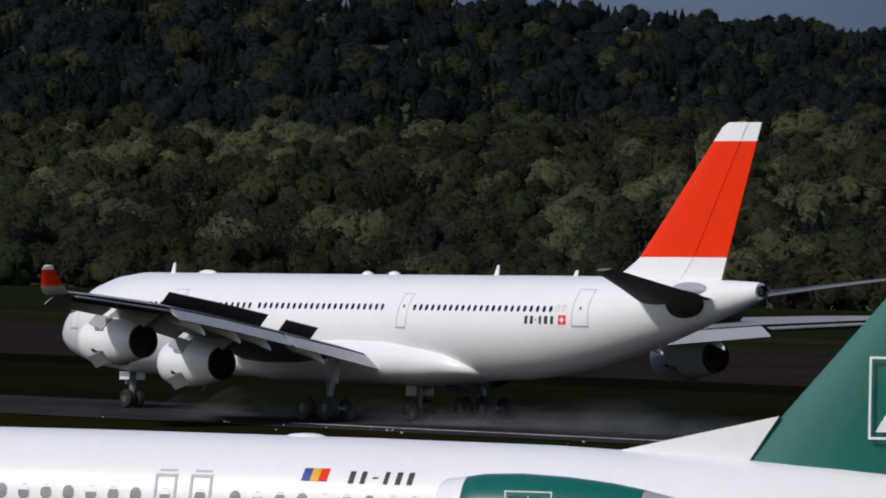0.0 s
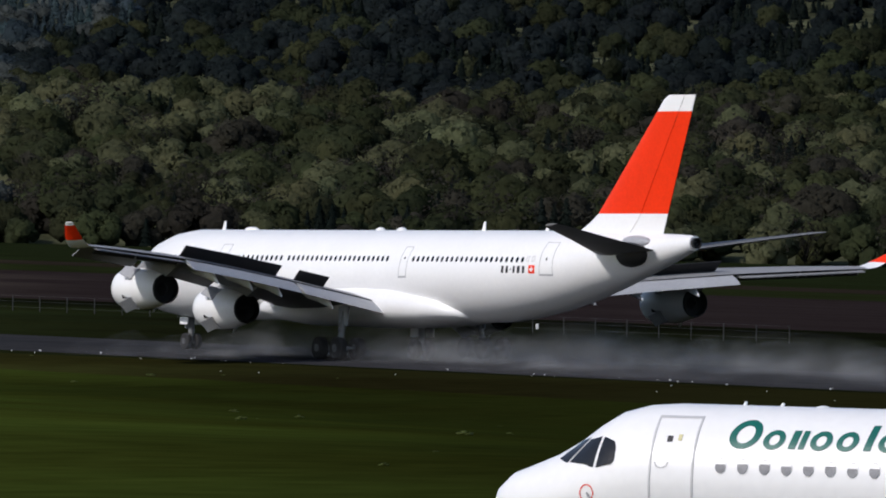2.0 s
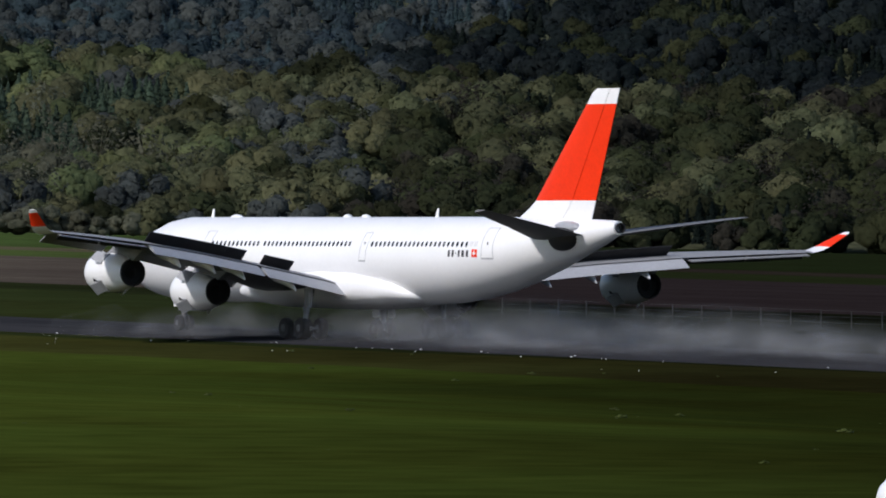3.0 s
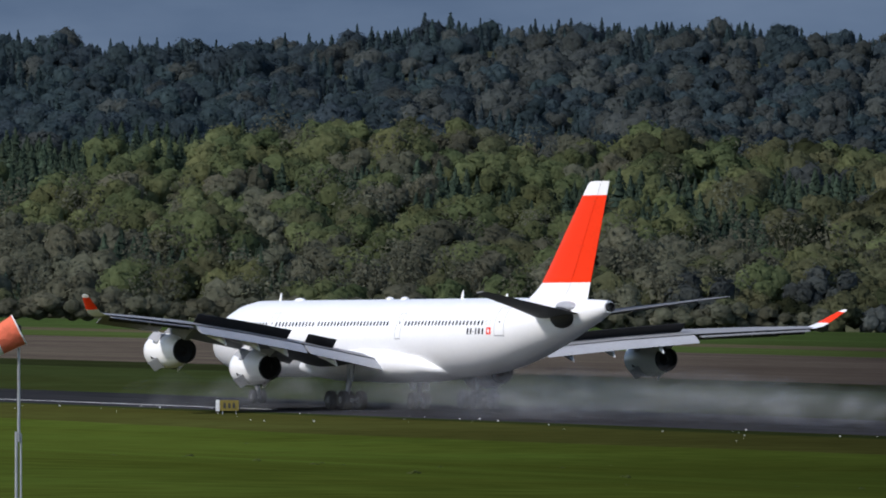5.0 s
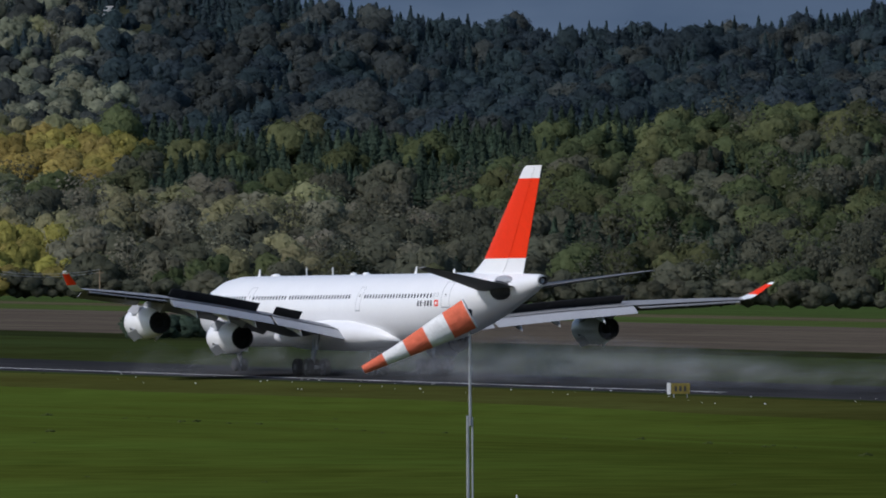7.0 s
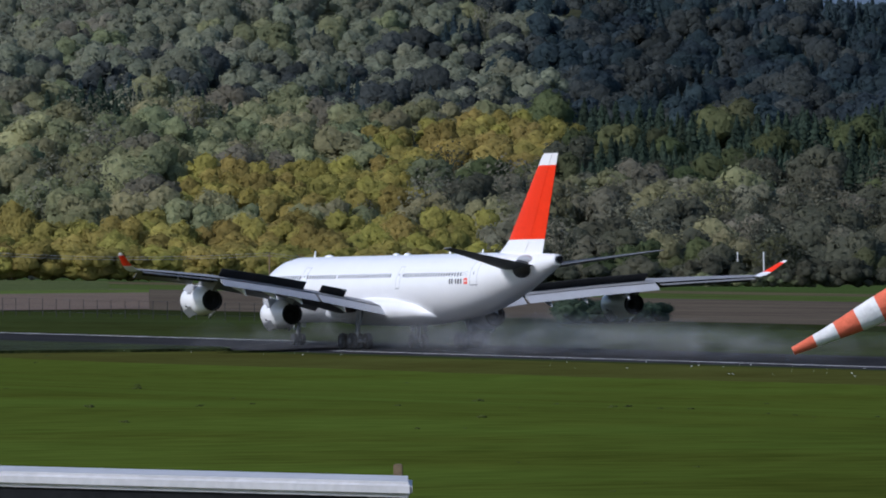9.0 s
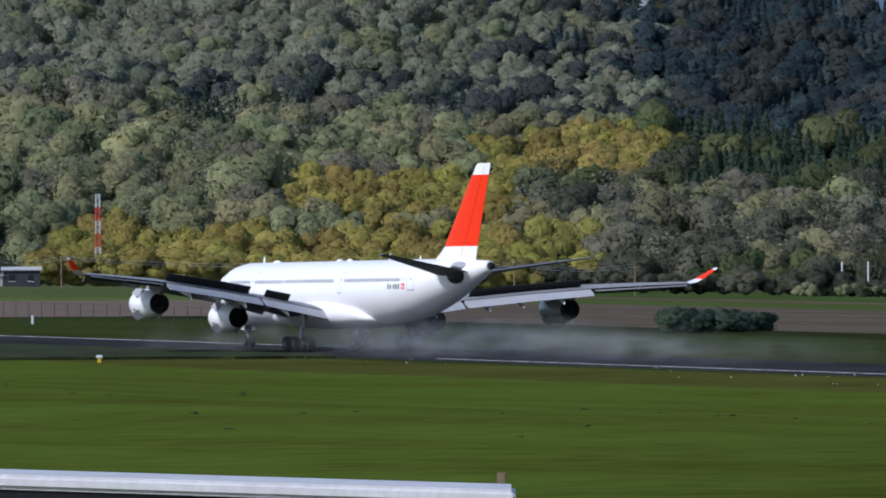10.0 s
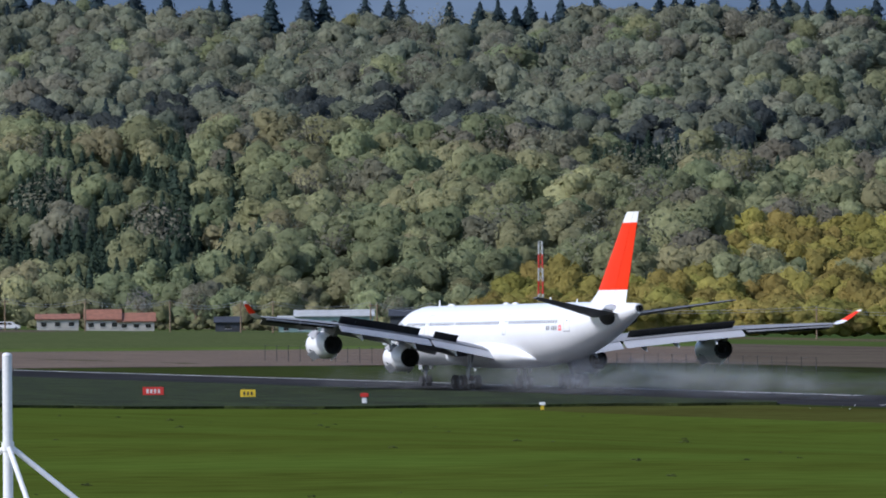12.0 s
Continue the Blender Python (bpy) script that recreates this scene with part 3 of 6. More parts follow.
def build_forest():
    rng = np.random.default_rng(11)
    kinds = {k: [] for k in ("green", "olive", "yellow", "dark", "bare", "blossom", "shaded_bare", "shaded_green", "shaded_conifer", "dimmed_green", "dimmed_bare", "deep_shaded", "far_shaded", "half_shaded", "hazed_green", "hoar", "hazed_conifer", "dimmed_olive")}
    CONES = ("dark", "shaded_conifer", "hazed_conifer")

    def inside(t, e, t0, t1, e0, e1):
        return min(t0, t1) < t < max(t0, t1) and e0 < e < e1

    rows = 35
    for i in range(rows):
        u = i / (rows - 1)
        far = u > SPLIT
        r = FOOT_R + (850 + 900 * (u - SPLIT) / (1 - SPLIT) if far else 550 * u / SPLIT)
        step = math.degrees(8.4 / r)
        t = 48.2 + rng.random() * step
        while t < 73.2:
            tt = t + (rng.random() - 0.5) * step * 0.9
            lo, hi = (SPLIT + 0.004, 1.0) if far else (0.0, SPLIT)
            p, el = hill_at(tt, min(hi, max(lo, u + (rng.random() - 0.5) * 1.0 / rows)))
            n1 = noise.noise((tt * 0.55, el * 3.2, 2.0))
            n2 = noise.noise((tt * 1.9, el * 9, 9.0))
            top = crest(tt)
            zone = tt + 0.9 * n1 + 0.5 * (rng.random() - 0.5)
            x, y = rng.random(), rng.random() + 0.3 * n2
            # dimmer tones are picked by direction to stand for cloud shade
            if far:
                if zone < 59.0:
                    k = "shaded_conifer" if x < 0.35 + 0.5 * n1 else "deep_shaded" if y < 0.75 else "shaded_green"
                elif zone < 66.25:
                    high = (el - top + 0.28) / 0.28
                    k = "hazed_conifer" if x < 0.22 + 0.5 * n1 + 0.45 * max(0.0, high) else "far_shaded" if y < (0.35 if zone < 62.2 else 0.85 if zone < 64.6 else 0.5) else "half_shaded"
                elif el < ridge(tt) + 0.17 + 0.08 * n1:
                    k = "hazed_conifer" if x < 0.05 + 0.3 * n1 else "half_shaded" if y < 0.4 else "hazed_green"
                # slanting edge of the cloud shade, drawn by the choice of tree tone
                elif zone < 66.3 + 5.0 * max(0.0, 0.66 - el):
                    k = "hazed_conifer" if x < 0.06 + 0.2 * n1 else "half_shaded" if y < 0.35 else "hazed_green"
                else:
                    k = "hazed_conifer" if x < 0.04 + 0.16 * n1 else "hazed_green" if y < 0.62 else "hoar" if y < 0.9 else "green"
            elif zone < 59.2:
                k = "shaded_conifer" if x < 0.06 + 0.2 * n1 else "shaded_green" if y < 0.58 else "shaded_bare" if y < 0.84 else "dimmed_olive"
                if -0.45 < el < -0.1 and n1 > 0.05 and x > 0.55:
                    k = "dimmed_olive"
            elif zone < 61.0 and x > (zone - 59.2) / 3.2:
                k = "dimmed_olive" if y < 0.6 else "half_shaded" if y < 0.85 else "shaded_green"
                if y > 1.14:
                    k = "blossom"
            elif zone < 66.3:
                k = "dark" if n1 > 0.3 and x < 0.6 else "dimmed_green" if y < 0.62 else "dimmed_bare" if y < 0.90 else "dimmed_olive"
                if el < -0.40 and x > 0.45:
                    k = "dimmed_bare"
                if y > 1.12:
                    k = "blossom"
            else:
                k = "dark" if n1 > 0.34 and x < 0.5 else "green" if y < 0.56 else "olive" if y < 0.82 else "bare"
                if y > 1.16:
                    k = "blossom"
            if not far:
                if inside(tt, el, 66.1 + 0.15 * n2, 63.3 + 3.0 * max(0.0, 0.2 - el) + 0.3 * n1, -0.22, 0.2) and x < 0.9:
                    k = "dark"
                if inside(tt, el, 70.3, 73, -0.42, 0.06 + 0.12 * n1) and x < 0.7:
                    k = "dark"
                if inside(tt, el, 66.7, 64.6, -0.60, -0.22 + 0.05 * n2):
                    k = "dimmed_bare" if x < 0.45 else "bare" if x < 0.8 else "olive"
                if ((tt - 67.47) / 0.68) ** 2 + ((el + 0.25) / 0.12) ** 2 < 1 + 0.3 * n2 or ((tt - 66.57) / 0.56) ** 2 + ((el + 0.02) / 0.12) ** 2 < 1 + 0.3 * n2 \
                        or inside(tt, el, 69.3 + 0.1 * n2, 66.45 + 0.2 * n2, -0.75, -0.40 + 0.05 * n2):
                    k = "yellow"
            size = 0.72 + 0.55 * rng.random() + 0.35 * n2
            if k in CONES:
                h, w = 8.6 * size, 8.8 * size
            elif k == "yellow":
                h, w = 10.5 * (0.8 + 0.3 * rng.random()), 12.5 * (0.8 + 0.3 * rng.random())
            else:
                h, w = 11.2 * size, 13.6 * size
            if k in CONES:
                p.z -= 0.8
            else:
                # crowns close into a canopy over the undergrowth
                h, w = 1.2 * h, 1.06 * w
                p.z -= 0.2 * h
            kinds[k].append((p, h, w))
            if k in CONES:
                for d in (-0.33, 0.36):
                    q, _ = hill_at(tt + step * d, min(hi, max(lo, u + (rng.random() - 0.5) * 1.2 / rows)))
                    f = 0.75 + 0.4 * rng.random()
                    kinds[k].append((q, h * f, w * f))
            t += step
    # close rows of firs along the skyline
    t = 59.6
    while t < 66.3:
        q, _ = hill_at(t, 0.975 + 0.025 * rng.random())
        kinds["hazed_conifer"].append((q + Vector((0, 0, -0.5)), 8.5 + 4.5 * rng.random(), 8.5 + 3 * rng.random()))
        t += 0.025 + 0.06 * rng.random()
    # lone firs standing up from the skyline
    t = 66.2
    while t < 73:
        q, _ = hill_at(t, 0.985 + 0.015 * rng.random())
        h = 13.0 + 5.0 * rng.random()
        for d in range(1 + int(rng.random() < 0.45)):
            kinds["hazed_conifer"].append((q + Vector((3.4 * d, -1.6 * d, -0.5)), h * (1 - 0.25 * d), 19.0 + 5 * rng.random()))
        t += 0.07 + 0.17 * rng.random() ** 1.5
    R = np.random.default_rng(3)
    crowns = [crown_shape(R, 6 + k % 4, 1.0) for k in range(16)]
    twigs = [twiggy_shape(R) for _ in range(8)]
    cones = [conifer_shape(R) for _ in range(8)]
    airy = twigs + crowns[:8]
    forest("broadleaf_wood", kinds["green"], crowns, LEAF_GREEN, "dense green broadleaf trees on the hillside")
    forest("spring_wood", kinds["olive"], crowns, LEAF_OLIVE, "olive-brown trees coming into leaf on the hillside")
    forest("poplar_grove", kinds["yellow"], crowns, LEAF_YELLOW, "yellow-green groves of young poplars at the hill foot")
    forest("conifer_wood", kinds["dark"], cones, LEAF_DARK, "dark green conifers on the upper hill")
    forest("bare_wood", kinds["bare"], airy, BARE, "grey-brown leafless trees among the wood")
    forest("mossy_wood", kinds["dimmed_green"], crowns, DIMMED_GREEN, "trees in spring leaf on the hillside, half-dimmed by shade in colour")
    forest("heath_wood", kinds["dimmed_bare"], airy, DIMMED_BARE, "half-bare trees on the hillside, dimmed by shade in their colour")
    forest("spruce_wood", kinds["shaded_conifer"], cones, SHADED_CONIFER, "conifers on the hill, blackened by cloud shade in their colour")
    forest("leafless_wood", kinds["shaded_bare"], airy, SHADED_BARE, "leafless trees on the hillside, darkened by cloud shade in colour")
    forest("shady_wood", kinds["shaded_green"], crowns, SHADED_GREEN, "trees in early leaf on the hillside, cloud shade in their colour")
    forest("gloomy_wood", kinds["deep_shaded"], crowns, DEEP_SHADED, "trees high on the hill, blackened by cloud shade in colour")
    forest("dusky_wood", kinds["far_shaded"], crowns, FAR_SHADED, "trees on the farther slope, cloud shade and haze in their colour")
    forest("twilit_wood", kinds["half_shaded"], crowns, HALF_SHADED, "trees mostly on the farther slope, half-dimmed by cloud shade in colour")
    forest("sage_wood", kinds["dimmed_olive"], crowns, DIMMED_OLIVE, "olive trees in early leaf on the lower slope, dimmed by shade in colour")
    forest("hazel_wood", kinds["hazed_green"], crowns, HAZED_GREEN, "green trees on the farther slope, haze tint in their colour")
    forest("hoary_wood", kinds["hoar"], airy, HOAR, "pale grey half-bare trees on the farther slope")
    forest("pine_wood", kinds["hazed_conifer"], cones, HAZED_CONIFER, "dark firs on the farther slope and skyline, haze blue in their colour")
    forest("blossom_trees", kinds["blossom"], twigs, BLOSSOM, "pale blossoming trees scattered in the wood")


build_forest()


# ---- four-engined airliner ----
WINGPAINT = material("wing_grey_paint", (0.24, 0.245, 0.255), 0.65, var=0.06, scale=0.5, spec=0.1)
TAILPAINT = material("tailplane_grey_paint", (0.17, 0.174, 0.18), 0.65, var=0.06, scale=0.5, spec=0.1)
GEARPAINT = material("gear_grey_paint", (0.17, 0.175, 0.18), 0.5, var=0.1, scale=2.0)
HUB = material("wheel_hub_metal", (0.10, 0.10, 0.105), 0.6, 0.4, var=0.15, scale=3.0)
S0 = 32.0    # station that sits at the origin, metres aft of the nose


def airliner():
    root = thing("airliner", Matrix(), "white four-engined airliner with red tail fin, braking on the runway", "airplane")
    rows = [(0.6, 4.35, 0.05, 0.05), (0.75, 4.38, 0.42, 0.40), (1.2, 4.45, 0.85, 0.82), (2.0, 4.60, 1.35, 1.32), (3.2, 4.80, 1.88, 1.86), (4.6, 4.98, 2.30, 2.32), (6.3, 5.10, 2.62, 2.64), (8.2, 5.13, 2.80, 2.82),
            (10, 5.13, 2.82, 2.82), (25, 5.13, 2.82, 2.82), (40, 5.13, 2.82, 2.82), (43, 5.17, 2.80, 2.79), (46, 5.30, 2.70, 2.66), (49, 5.52, 2.50, 2.43), (52, 5.82, 2.20, 2.10), (55, 6.18, 1.78, 1.70), (58, 6.58, 1.28, 1.24),
            (60.5, 6.92, 0.85, 0.86), (62.2, 7.16, 0.52, 0.56), (62.8, 7.24, 0.40, 0.43)]
    hull = Hull([(x - S0, a, b, c) for x, a, b, c in rows])
    fus = part("fuselage", hull.skin(bmesh.new(), 48), WHITE, root, sharp=60)
    X = lambda s: s - S0
    # exhaust of the tail cone
    part("tail_exhaust", lathe(bmesh.new(), [(X(62.7), 0.30), (X(63.05), 0.33), (X(63.05), 0.26), (X(62.8), 0.2)], "x", (0, 0, 7.24), 20, True), DARK, root, "dark exhaust ring at the tail tip")
    # belly fairing
    rings = []
    for s, w, zt, zb in ((18.5, 2.3, 3.6, 2.5), (20.5, 2.9, 4.2, 2.2), (23, 3.15, 4.5, 2.0), (30, 3.3, 4.75, 1.9), (34, 3.3, 4.6, 1.95), (37, 3.05, 4.2, 2.1), (38.6, 2.8, 3.95, 2.25), (39.7, 2.45, 3.55, 2.35), (40.4, 1.9, 3.2, 2.45), (40.7, 1.2, 2.95, 2.55)):
        zc, hz = (zt + zb) / 2, (zt - zb) / 2
        rings.append([(X(s), w * math.copysign(abs(math.cos(a)) ** 0.7, math.cos(a)), zc + hz * math.copysign(abs(math.sin(a)) ** 0.8, math.sin(a))) for a in (2 * math.pi * k / 28 for k in range(28))])
    part("belly_fairing", loft(bmesh.new(), rings), WHITE, root, sharp=60)
    # windows and doors of the left side
    win = None
    spans = [(5.9, 7.2), (8.9, 13.6), (15.3, 21.4), (22.3, 33.5), (36.4, 49.2)]
    for a, b in spans:
        n = int(round((b - a) / 0.533))
        for k in range(n + 1):
            s = a + (b - a) * k / max(1, n)
            if s > 48.3:
                part("window", hull.rim(bmesh.new(), X(s) - 0.12, X(s) + 0.12, 6.02, 6.36, 0.03), LINE, fus, "blanked window outline", smooth=False)
            else:
                part("window", hull.decal(bmesh.new(), oval(X(s), 6.14, 0.125, 0.185, 12, 0.75)), GLASS, fus, smooth=False)
    for a, b, z0, z1 in ((3.6, 4.75, 4.75, 6.75), (14.0, 15.1, 4.95, 7.0), (35.0, 35.85, 5.05, 6.9), (49.85, 51.1, 5.25, 7.22)):
        d = part("cabin_door", hull.rim(bmesh.new(), X(a), X(b), z0, z1, 0.045), LINE, fus, "closed white cabin door with grey outline", smooth=False)
        part("door_window", hull.decal(bmesh.new(), oval(X((a + b) / 2), 6.2, 0.07, 0.1, 10)), GLASS, d, smooth=False)
        part("door_sill", hull.decal(bmesh.new(), dense([(X(a), z0 - 0.06), (X(b), z0 - 0.06), (X(b), z0 + 0.03), (X(a), z0 + 0.03)])), GREYPAINT, d, smooth=False)
    for k in range(3):
        part("cockpit_window", hull.decal(bmesh.new(), dense([(X(2.55 + k * 0.62), 5.55 + k * 0.04), (X(3.1 + k * 0.62), 5.55 + k * 0.05), (X(3.15 + k * 0.62), 6.05 + 0.1 * k), (X(2.75 + k * 0.6), 6.0 + 0.05 * k)], 3)), GLASS, fus, smooth=False)
    # registration as plain bars, and the flag
    for s, w in ((46.15, 0.36), (46.6, 0.34), (47.0, 0.16), (47.3, 0.3), (47.72, 0.42), (48.22, 0.36)):
        z0, z1 = (5.34, 5.77) if w > 0.2 else (5.52, 5.6)
        part("registration_bar", hull.decal(bmesh.new(), dense([(X(s), z0), (X(s + w * 0.62), z0), (X(s + w * 0.62), z1), (X(s), z1)])), INK, fus, "dark registration bar", smooth=False)
    fl = part("flag", hull.decal(bmesh.new(), dense([(X(48.85), 5.32), (X(49.42), 5.32), (X(49.42), 5.82), (X(48.85), 5.82)])), RED, fus, "small red flag with white cross", smooth=False)
    part("cross", hull.decal(hull.decal(bmesh.new(), [(X(49.08), 5.42), (X(49.19), 5.42), (X(49.19), 5.72), (X(49.08), 5.72)], 0.02), [(X(48.97), 5.52), (X(49.30), 5.52), (X(49.30), 5.62), (X(48.97), 5.62)], 0.022), WHITE, fl, smooth=False)
    # aerials and domes on the roof
    for s, h in ((10.4, 0.55), (40.0, 0.55), (46.9, 0.3)):
        bm = bmesh.new()
        z = hull.at(X(s))[0] + hull.at(X(s))[2]
        slab(bm, [(X(s) - 0.1, -0.03, z - 0.1), (X(s) + 0.32, -0.03, z - 0.1), (X(s) + 0.36, -0.03, z + h), (X(s) + 0.2, -0.03, z + h)], 0.06, (0, 1, 0))
        part("blade_aerial", bm, WHITE, fus, smooth=False)
    for s, l in ((13.8, 0.75), (28.6, 0.35), (31.0, 0.4)):
        bm = bmesh.new()
        bmesh.ops.create_uvsphere(bm, u_segments=16, v_segments=8, radius=1, matrix=Matrix.Translation((X(s), 0, 7.93)) @ Matrix.Diagonal((l, 0.3, 0.2, 1)))
        part("dome_aerial", bm, WHITE, fus)
    # fin in three paint zones, rudder apart
    def fin_at(z):
        k = (z - 7.9) / (16.05 - 7.9)
        le = 51.5 + (59.5 - 51.5) * k
        if z < 9.1:
            le -= 1.0 * ((9.1 - z) / 1.2) ** 1.6
        te = 59.5 + (62.55 - 59.5) * k
        return le, te
    for name, z0, z1, mat in (("fin_base", 7.5, 8.98, WHITE), ("fin_panel", 8.98, 15.07, RED), ("fin_cap", 15.07, 16.05, WHITE)):
        st, ru = [], []
        for k in range(5):
            z = z0 + (z1 - z0) * k / 4
            le, te = fin_at(z)
            if name == "fin_cap" and k == 4:
                le += 0.25
            hinge = te - (te - le) * 0.34
            st.append([(X(le + (hinge - le) * u), w * (hinge - le) * 1.2, z) for u, w in ((1, 0.045), (0.6, 0.055), (0.3, 0.05), (0.1, 0.032), (0, 0), (0.1, -0.032), (0.3, -0.05), (0.6, -0.055), (1, -0.045))])
            w = 0.045 * (hinge - le) * 1.15
            ru.append([(X(hinge + 0.05), w, z), (X((hinge + te) / 2), w * 0.55, z), (X(te), 0.02, z), (X(te), -0.02, z), (X((hinge + te) / 2), -w * 0.55, z), (X(hinge + 0.05), -w, z)])
        part(name, loft(bmesh.new(), st), mat, root, sharp=50)
        part("rudder", loft(bmesh.new(), ru), mat, root, sharp=50)
    lo, hi = fin_at(8.0), fin_at(15.9)
    hl, hh = lo[1] - (lo[1] - lo[0]) * 0.34, hi[1] - (hi[1] - hi[0]) * 0.34
    bm = slab(bmesh.new(), [(X(hl), -0.2, 8.0), (X(hl) + 0.07, -0.2, 8.0), (X(hh) + 0.07, -0.1, 15.9), (X(hh), -0.1, 15.9)], 0.3, (0, 1, 0))
    part("rudder_hinge", bm, DARK, root, smooth=False)
    # tailplane
    for sgn in (-1, 1):
        st = [(sgn * 1.0, 6.62, X(54.2), X(60.0)), (sgn * 5.0, 7.32, X(57.4), X(61.1)), (sgn * 9.2, 8.02, X(60.6), X(62.5)), (sgn * 9.7, 8.1, X(61.3), X(62.6))]
        # trimmed with the leading edge down
        rings = [[(a + (b - a) * u, y, z + (b - a) * (w * 0.8 + 0.06 * (u - 0.5))) for u, w in FOIL] for y, z, a, b in st]
        part("tailplane", loft(bmesh.new(), rings), TAILPAINT, root, sharp=50)
        bm = bmesh.new()
        bmesh.ops.create_uvsphere(bm, u_segments=20, v_segments=10, radius=1, matrix=Matrix.Translation((X(57.6), sgn * 1.05, 6.55)) @ Matrix.Diagonal((1.75, 0.55, 0.8, 1)))
        part("tailplane_seal", bm, DARK, root, "dark plate at the tailplane root")
        bm = bmesh.new()
        bmesh.ops.create_uvsphere(bm, u_segments=20, v_segments=10, radius=1, matrix=Matrix.Translation((X(57.9), sgn * 0.85, 7.25)) @ Matrix.Diagonal((1.5, 0.45, 0.42, 1)))
        part("root_fairing", bm, GREYPAINT, root, "grey rounded fairing over the tailplane root")
    # wings
    planform = [(2.4, 3.45, 20.0, 32.8), (6.0, 4.05, 22.6, 33.2), (9.6, 4.6, 25.2, 33.9), (15.0, 5.25, 29.1, 36.0), (20.0, 5.75, 32.7, 38.0), (25.0, 6.10, 35.9, 39.7), (28.4, 6.30, 38.2, 40.7)]
    def wing_at(y):
        a = np.array(planform)
        return [float(np.interp(y, a[:, 0], a[:, k])) for k in (1, 2, 3)]
    for sgn in (-1, 1):
        w = part("wing", wing_skin(bmesh.new(), [(sgn * y, z, X(a), X(b)) for y, z, a, b in planform]), WINGPAINT, root, sharp=50)
        # extended flaps, dropped behind the trailing edge
        for y0, y1 in ((3.2, 9.4), (9.7, 20.0)):
            bm = bmesh.new()
            st = []
            for y in (y0, (y0 + y1) / 2, y1):
                z, a, b = wing_at(y)
                c = 1.05 + 0.05 * (b - a)
                s, d = b - 0.3, radians(27)
                ring = []
                for u, t in FOIL:
                    px, pz = u * c, t * c * 1.3
                    ring.append((X(s) + px * math.cos(d) + pz * math.sin(d), sgn * y, z - 0.05 - px * math.sin(d) + pz * math.cos(d)))
                st.append(ring)
            part("flap", loft(bm, st), LIGHTGREY, root, "extended flap", sharp=50)
        # raised spoilers
        for y0, y1, n in ((6.2, 8.7, 1), (10.4, 19.6, 5)):
            for k in range(n):
                a0, a1 = y0 + (y1 - y0) * k / n + 0.012, y0 + (y1 - y0) * (k + 1) / n - 0.012
                p = []
                for y in (a0, a1):
                    z, a, b = wing_at(y)
                    hx = b - (1.45 if y < 9 else 1.25)
                    p.append((X(hx), sgn * y, z + 0.17))
                    p.append((X(hx + 0.75), sgn * y, z + 0.82))
                bm = slab(bmesh.new(), [p[0], p[1], p[3], p[2]], 0.05, (-0.75, 0, 0.65))
                part("spoiler", bm, DARK, root, "raised spoiler with dark underside", smooth=False)
        # aileron, track fairings
        bm = bmesh.new()
        p = [(X(37.5), sgn * 20.4, 5.74), (X(38.5), sgn * 20.4, 5.56), (X(40.9), sgn * 28.0, 6.12), (X(40.2), sgn * 28.0, 6.26)]
        part("aileron", slab(bm, p, 0.07, (0, 0, -1)), WINGPAINT, root, "drooped aileron", smooth=False)
        # dark strips below the trailing edge stand for shade under the outer wing
        for a0, a1 in ((20.5, 24.1), (24.3, 27.9)):
            p = []
            for y in (a0, a1):
                z, a, b = wing_at(y)
                p += [(X(b - 0.15), sgn * y, z - 0.06), (X(b - 0.45), sgn * y, z - 0.42)]
            part("underwing_shade", slab(bmesh.new(), [p[0], p[1], p[3], p[2]], 0.06, (-1, 0, 0.6)), DARK, root, "dark strip standing for shade under the aileron", smooth=False)
        for y in (7.0, 11.5, 14.3, 17.6):
            z, a, b = wing_at(y)
            rings = []
            for s, r, dz in ((b - 2.8, 0.06, -0.2), (b - 2.0, 0.26, -0.35), (b - 0.8, 0.32, -0.5), (b + 0.3, 0.26, -0.85), (b + 0.8, 0.08, -1.15)):
                rings.append([(X(s), sgn * y + r * 0.6 * math.cos(f), z + dz + r * math.sin(f)) for f in (2 * math.pi * k / 12 for k in range(12))])
            part("flap_track_fairing", loft(bmesh.new(), rings), WHITE, root)
        # drooped slats along the leading edge
        for y0, y1 in ((4.2, 8.6), (10.4, 18.4), (20.4, 27.4)):
            p = []
            for y, back in ((y0, 0), (y1, 0), (y1, 1), (y0, 1)):
                z, a, b = wing_at(y)
                p.append((X(a + 0.35), sgn * y, z - 0.12) if back else (X(a - 0.55), sgn * y, z - 0.55))
            part("slat", slab(bmesh.new(), p, 0.10, (0.4, 0, 1)), WINGPAINT, root, "drooped slat", smooth=False)
        # winglet
        def blade(rows):
            return loft(bmesh.new(), [[(X(le + (te - le) * u), sgn * (y + 0.7 * o * t), z - 0.7 * o * t) for u, o in ((0, 0), (0.12, 0.7), (0.35, 1), (0.7, 0.7), (1, 0.1), (1, -0.1), (0.7, -0.7), (0.35, -1), (0.12, -0.7))] for y, z, le, te, t in rows])
        part("winglet_base", blade(((28.3, 6.26, 38.15, 40.65, 0.12), (28.9, 6.42, 38.8, 41.0, 0.10), (29.3, 6.68, 39.3, 41.25, 0.08))), WHITE, root)
        g = part("winglet", blade(((29.3, 6.68, 39.3, 41.25, 0.08), (30.25, 7.5, 40.7, 41.85, 0.05))), RED, root, "red winglet with white tip")
        part("winglet_tip", blade(((30.25, 7.5, 40.7, 41.85, 0.05), (30.45, 7.68, 41.15, 41.95, 0.03))), WHITE, g)
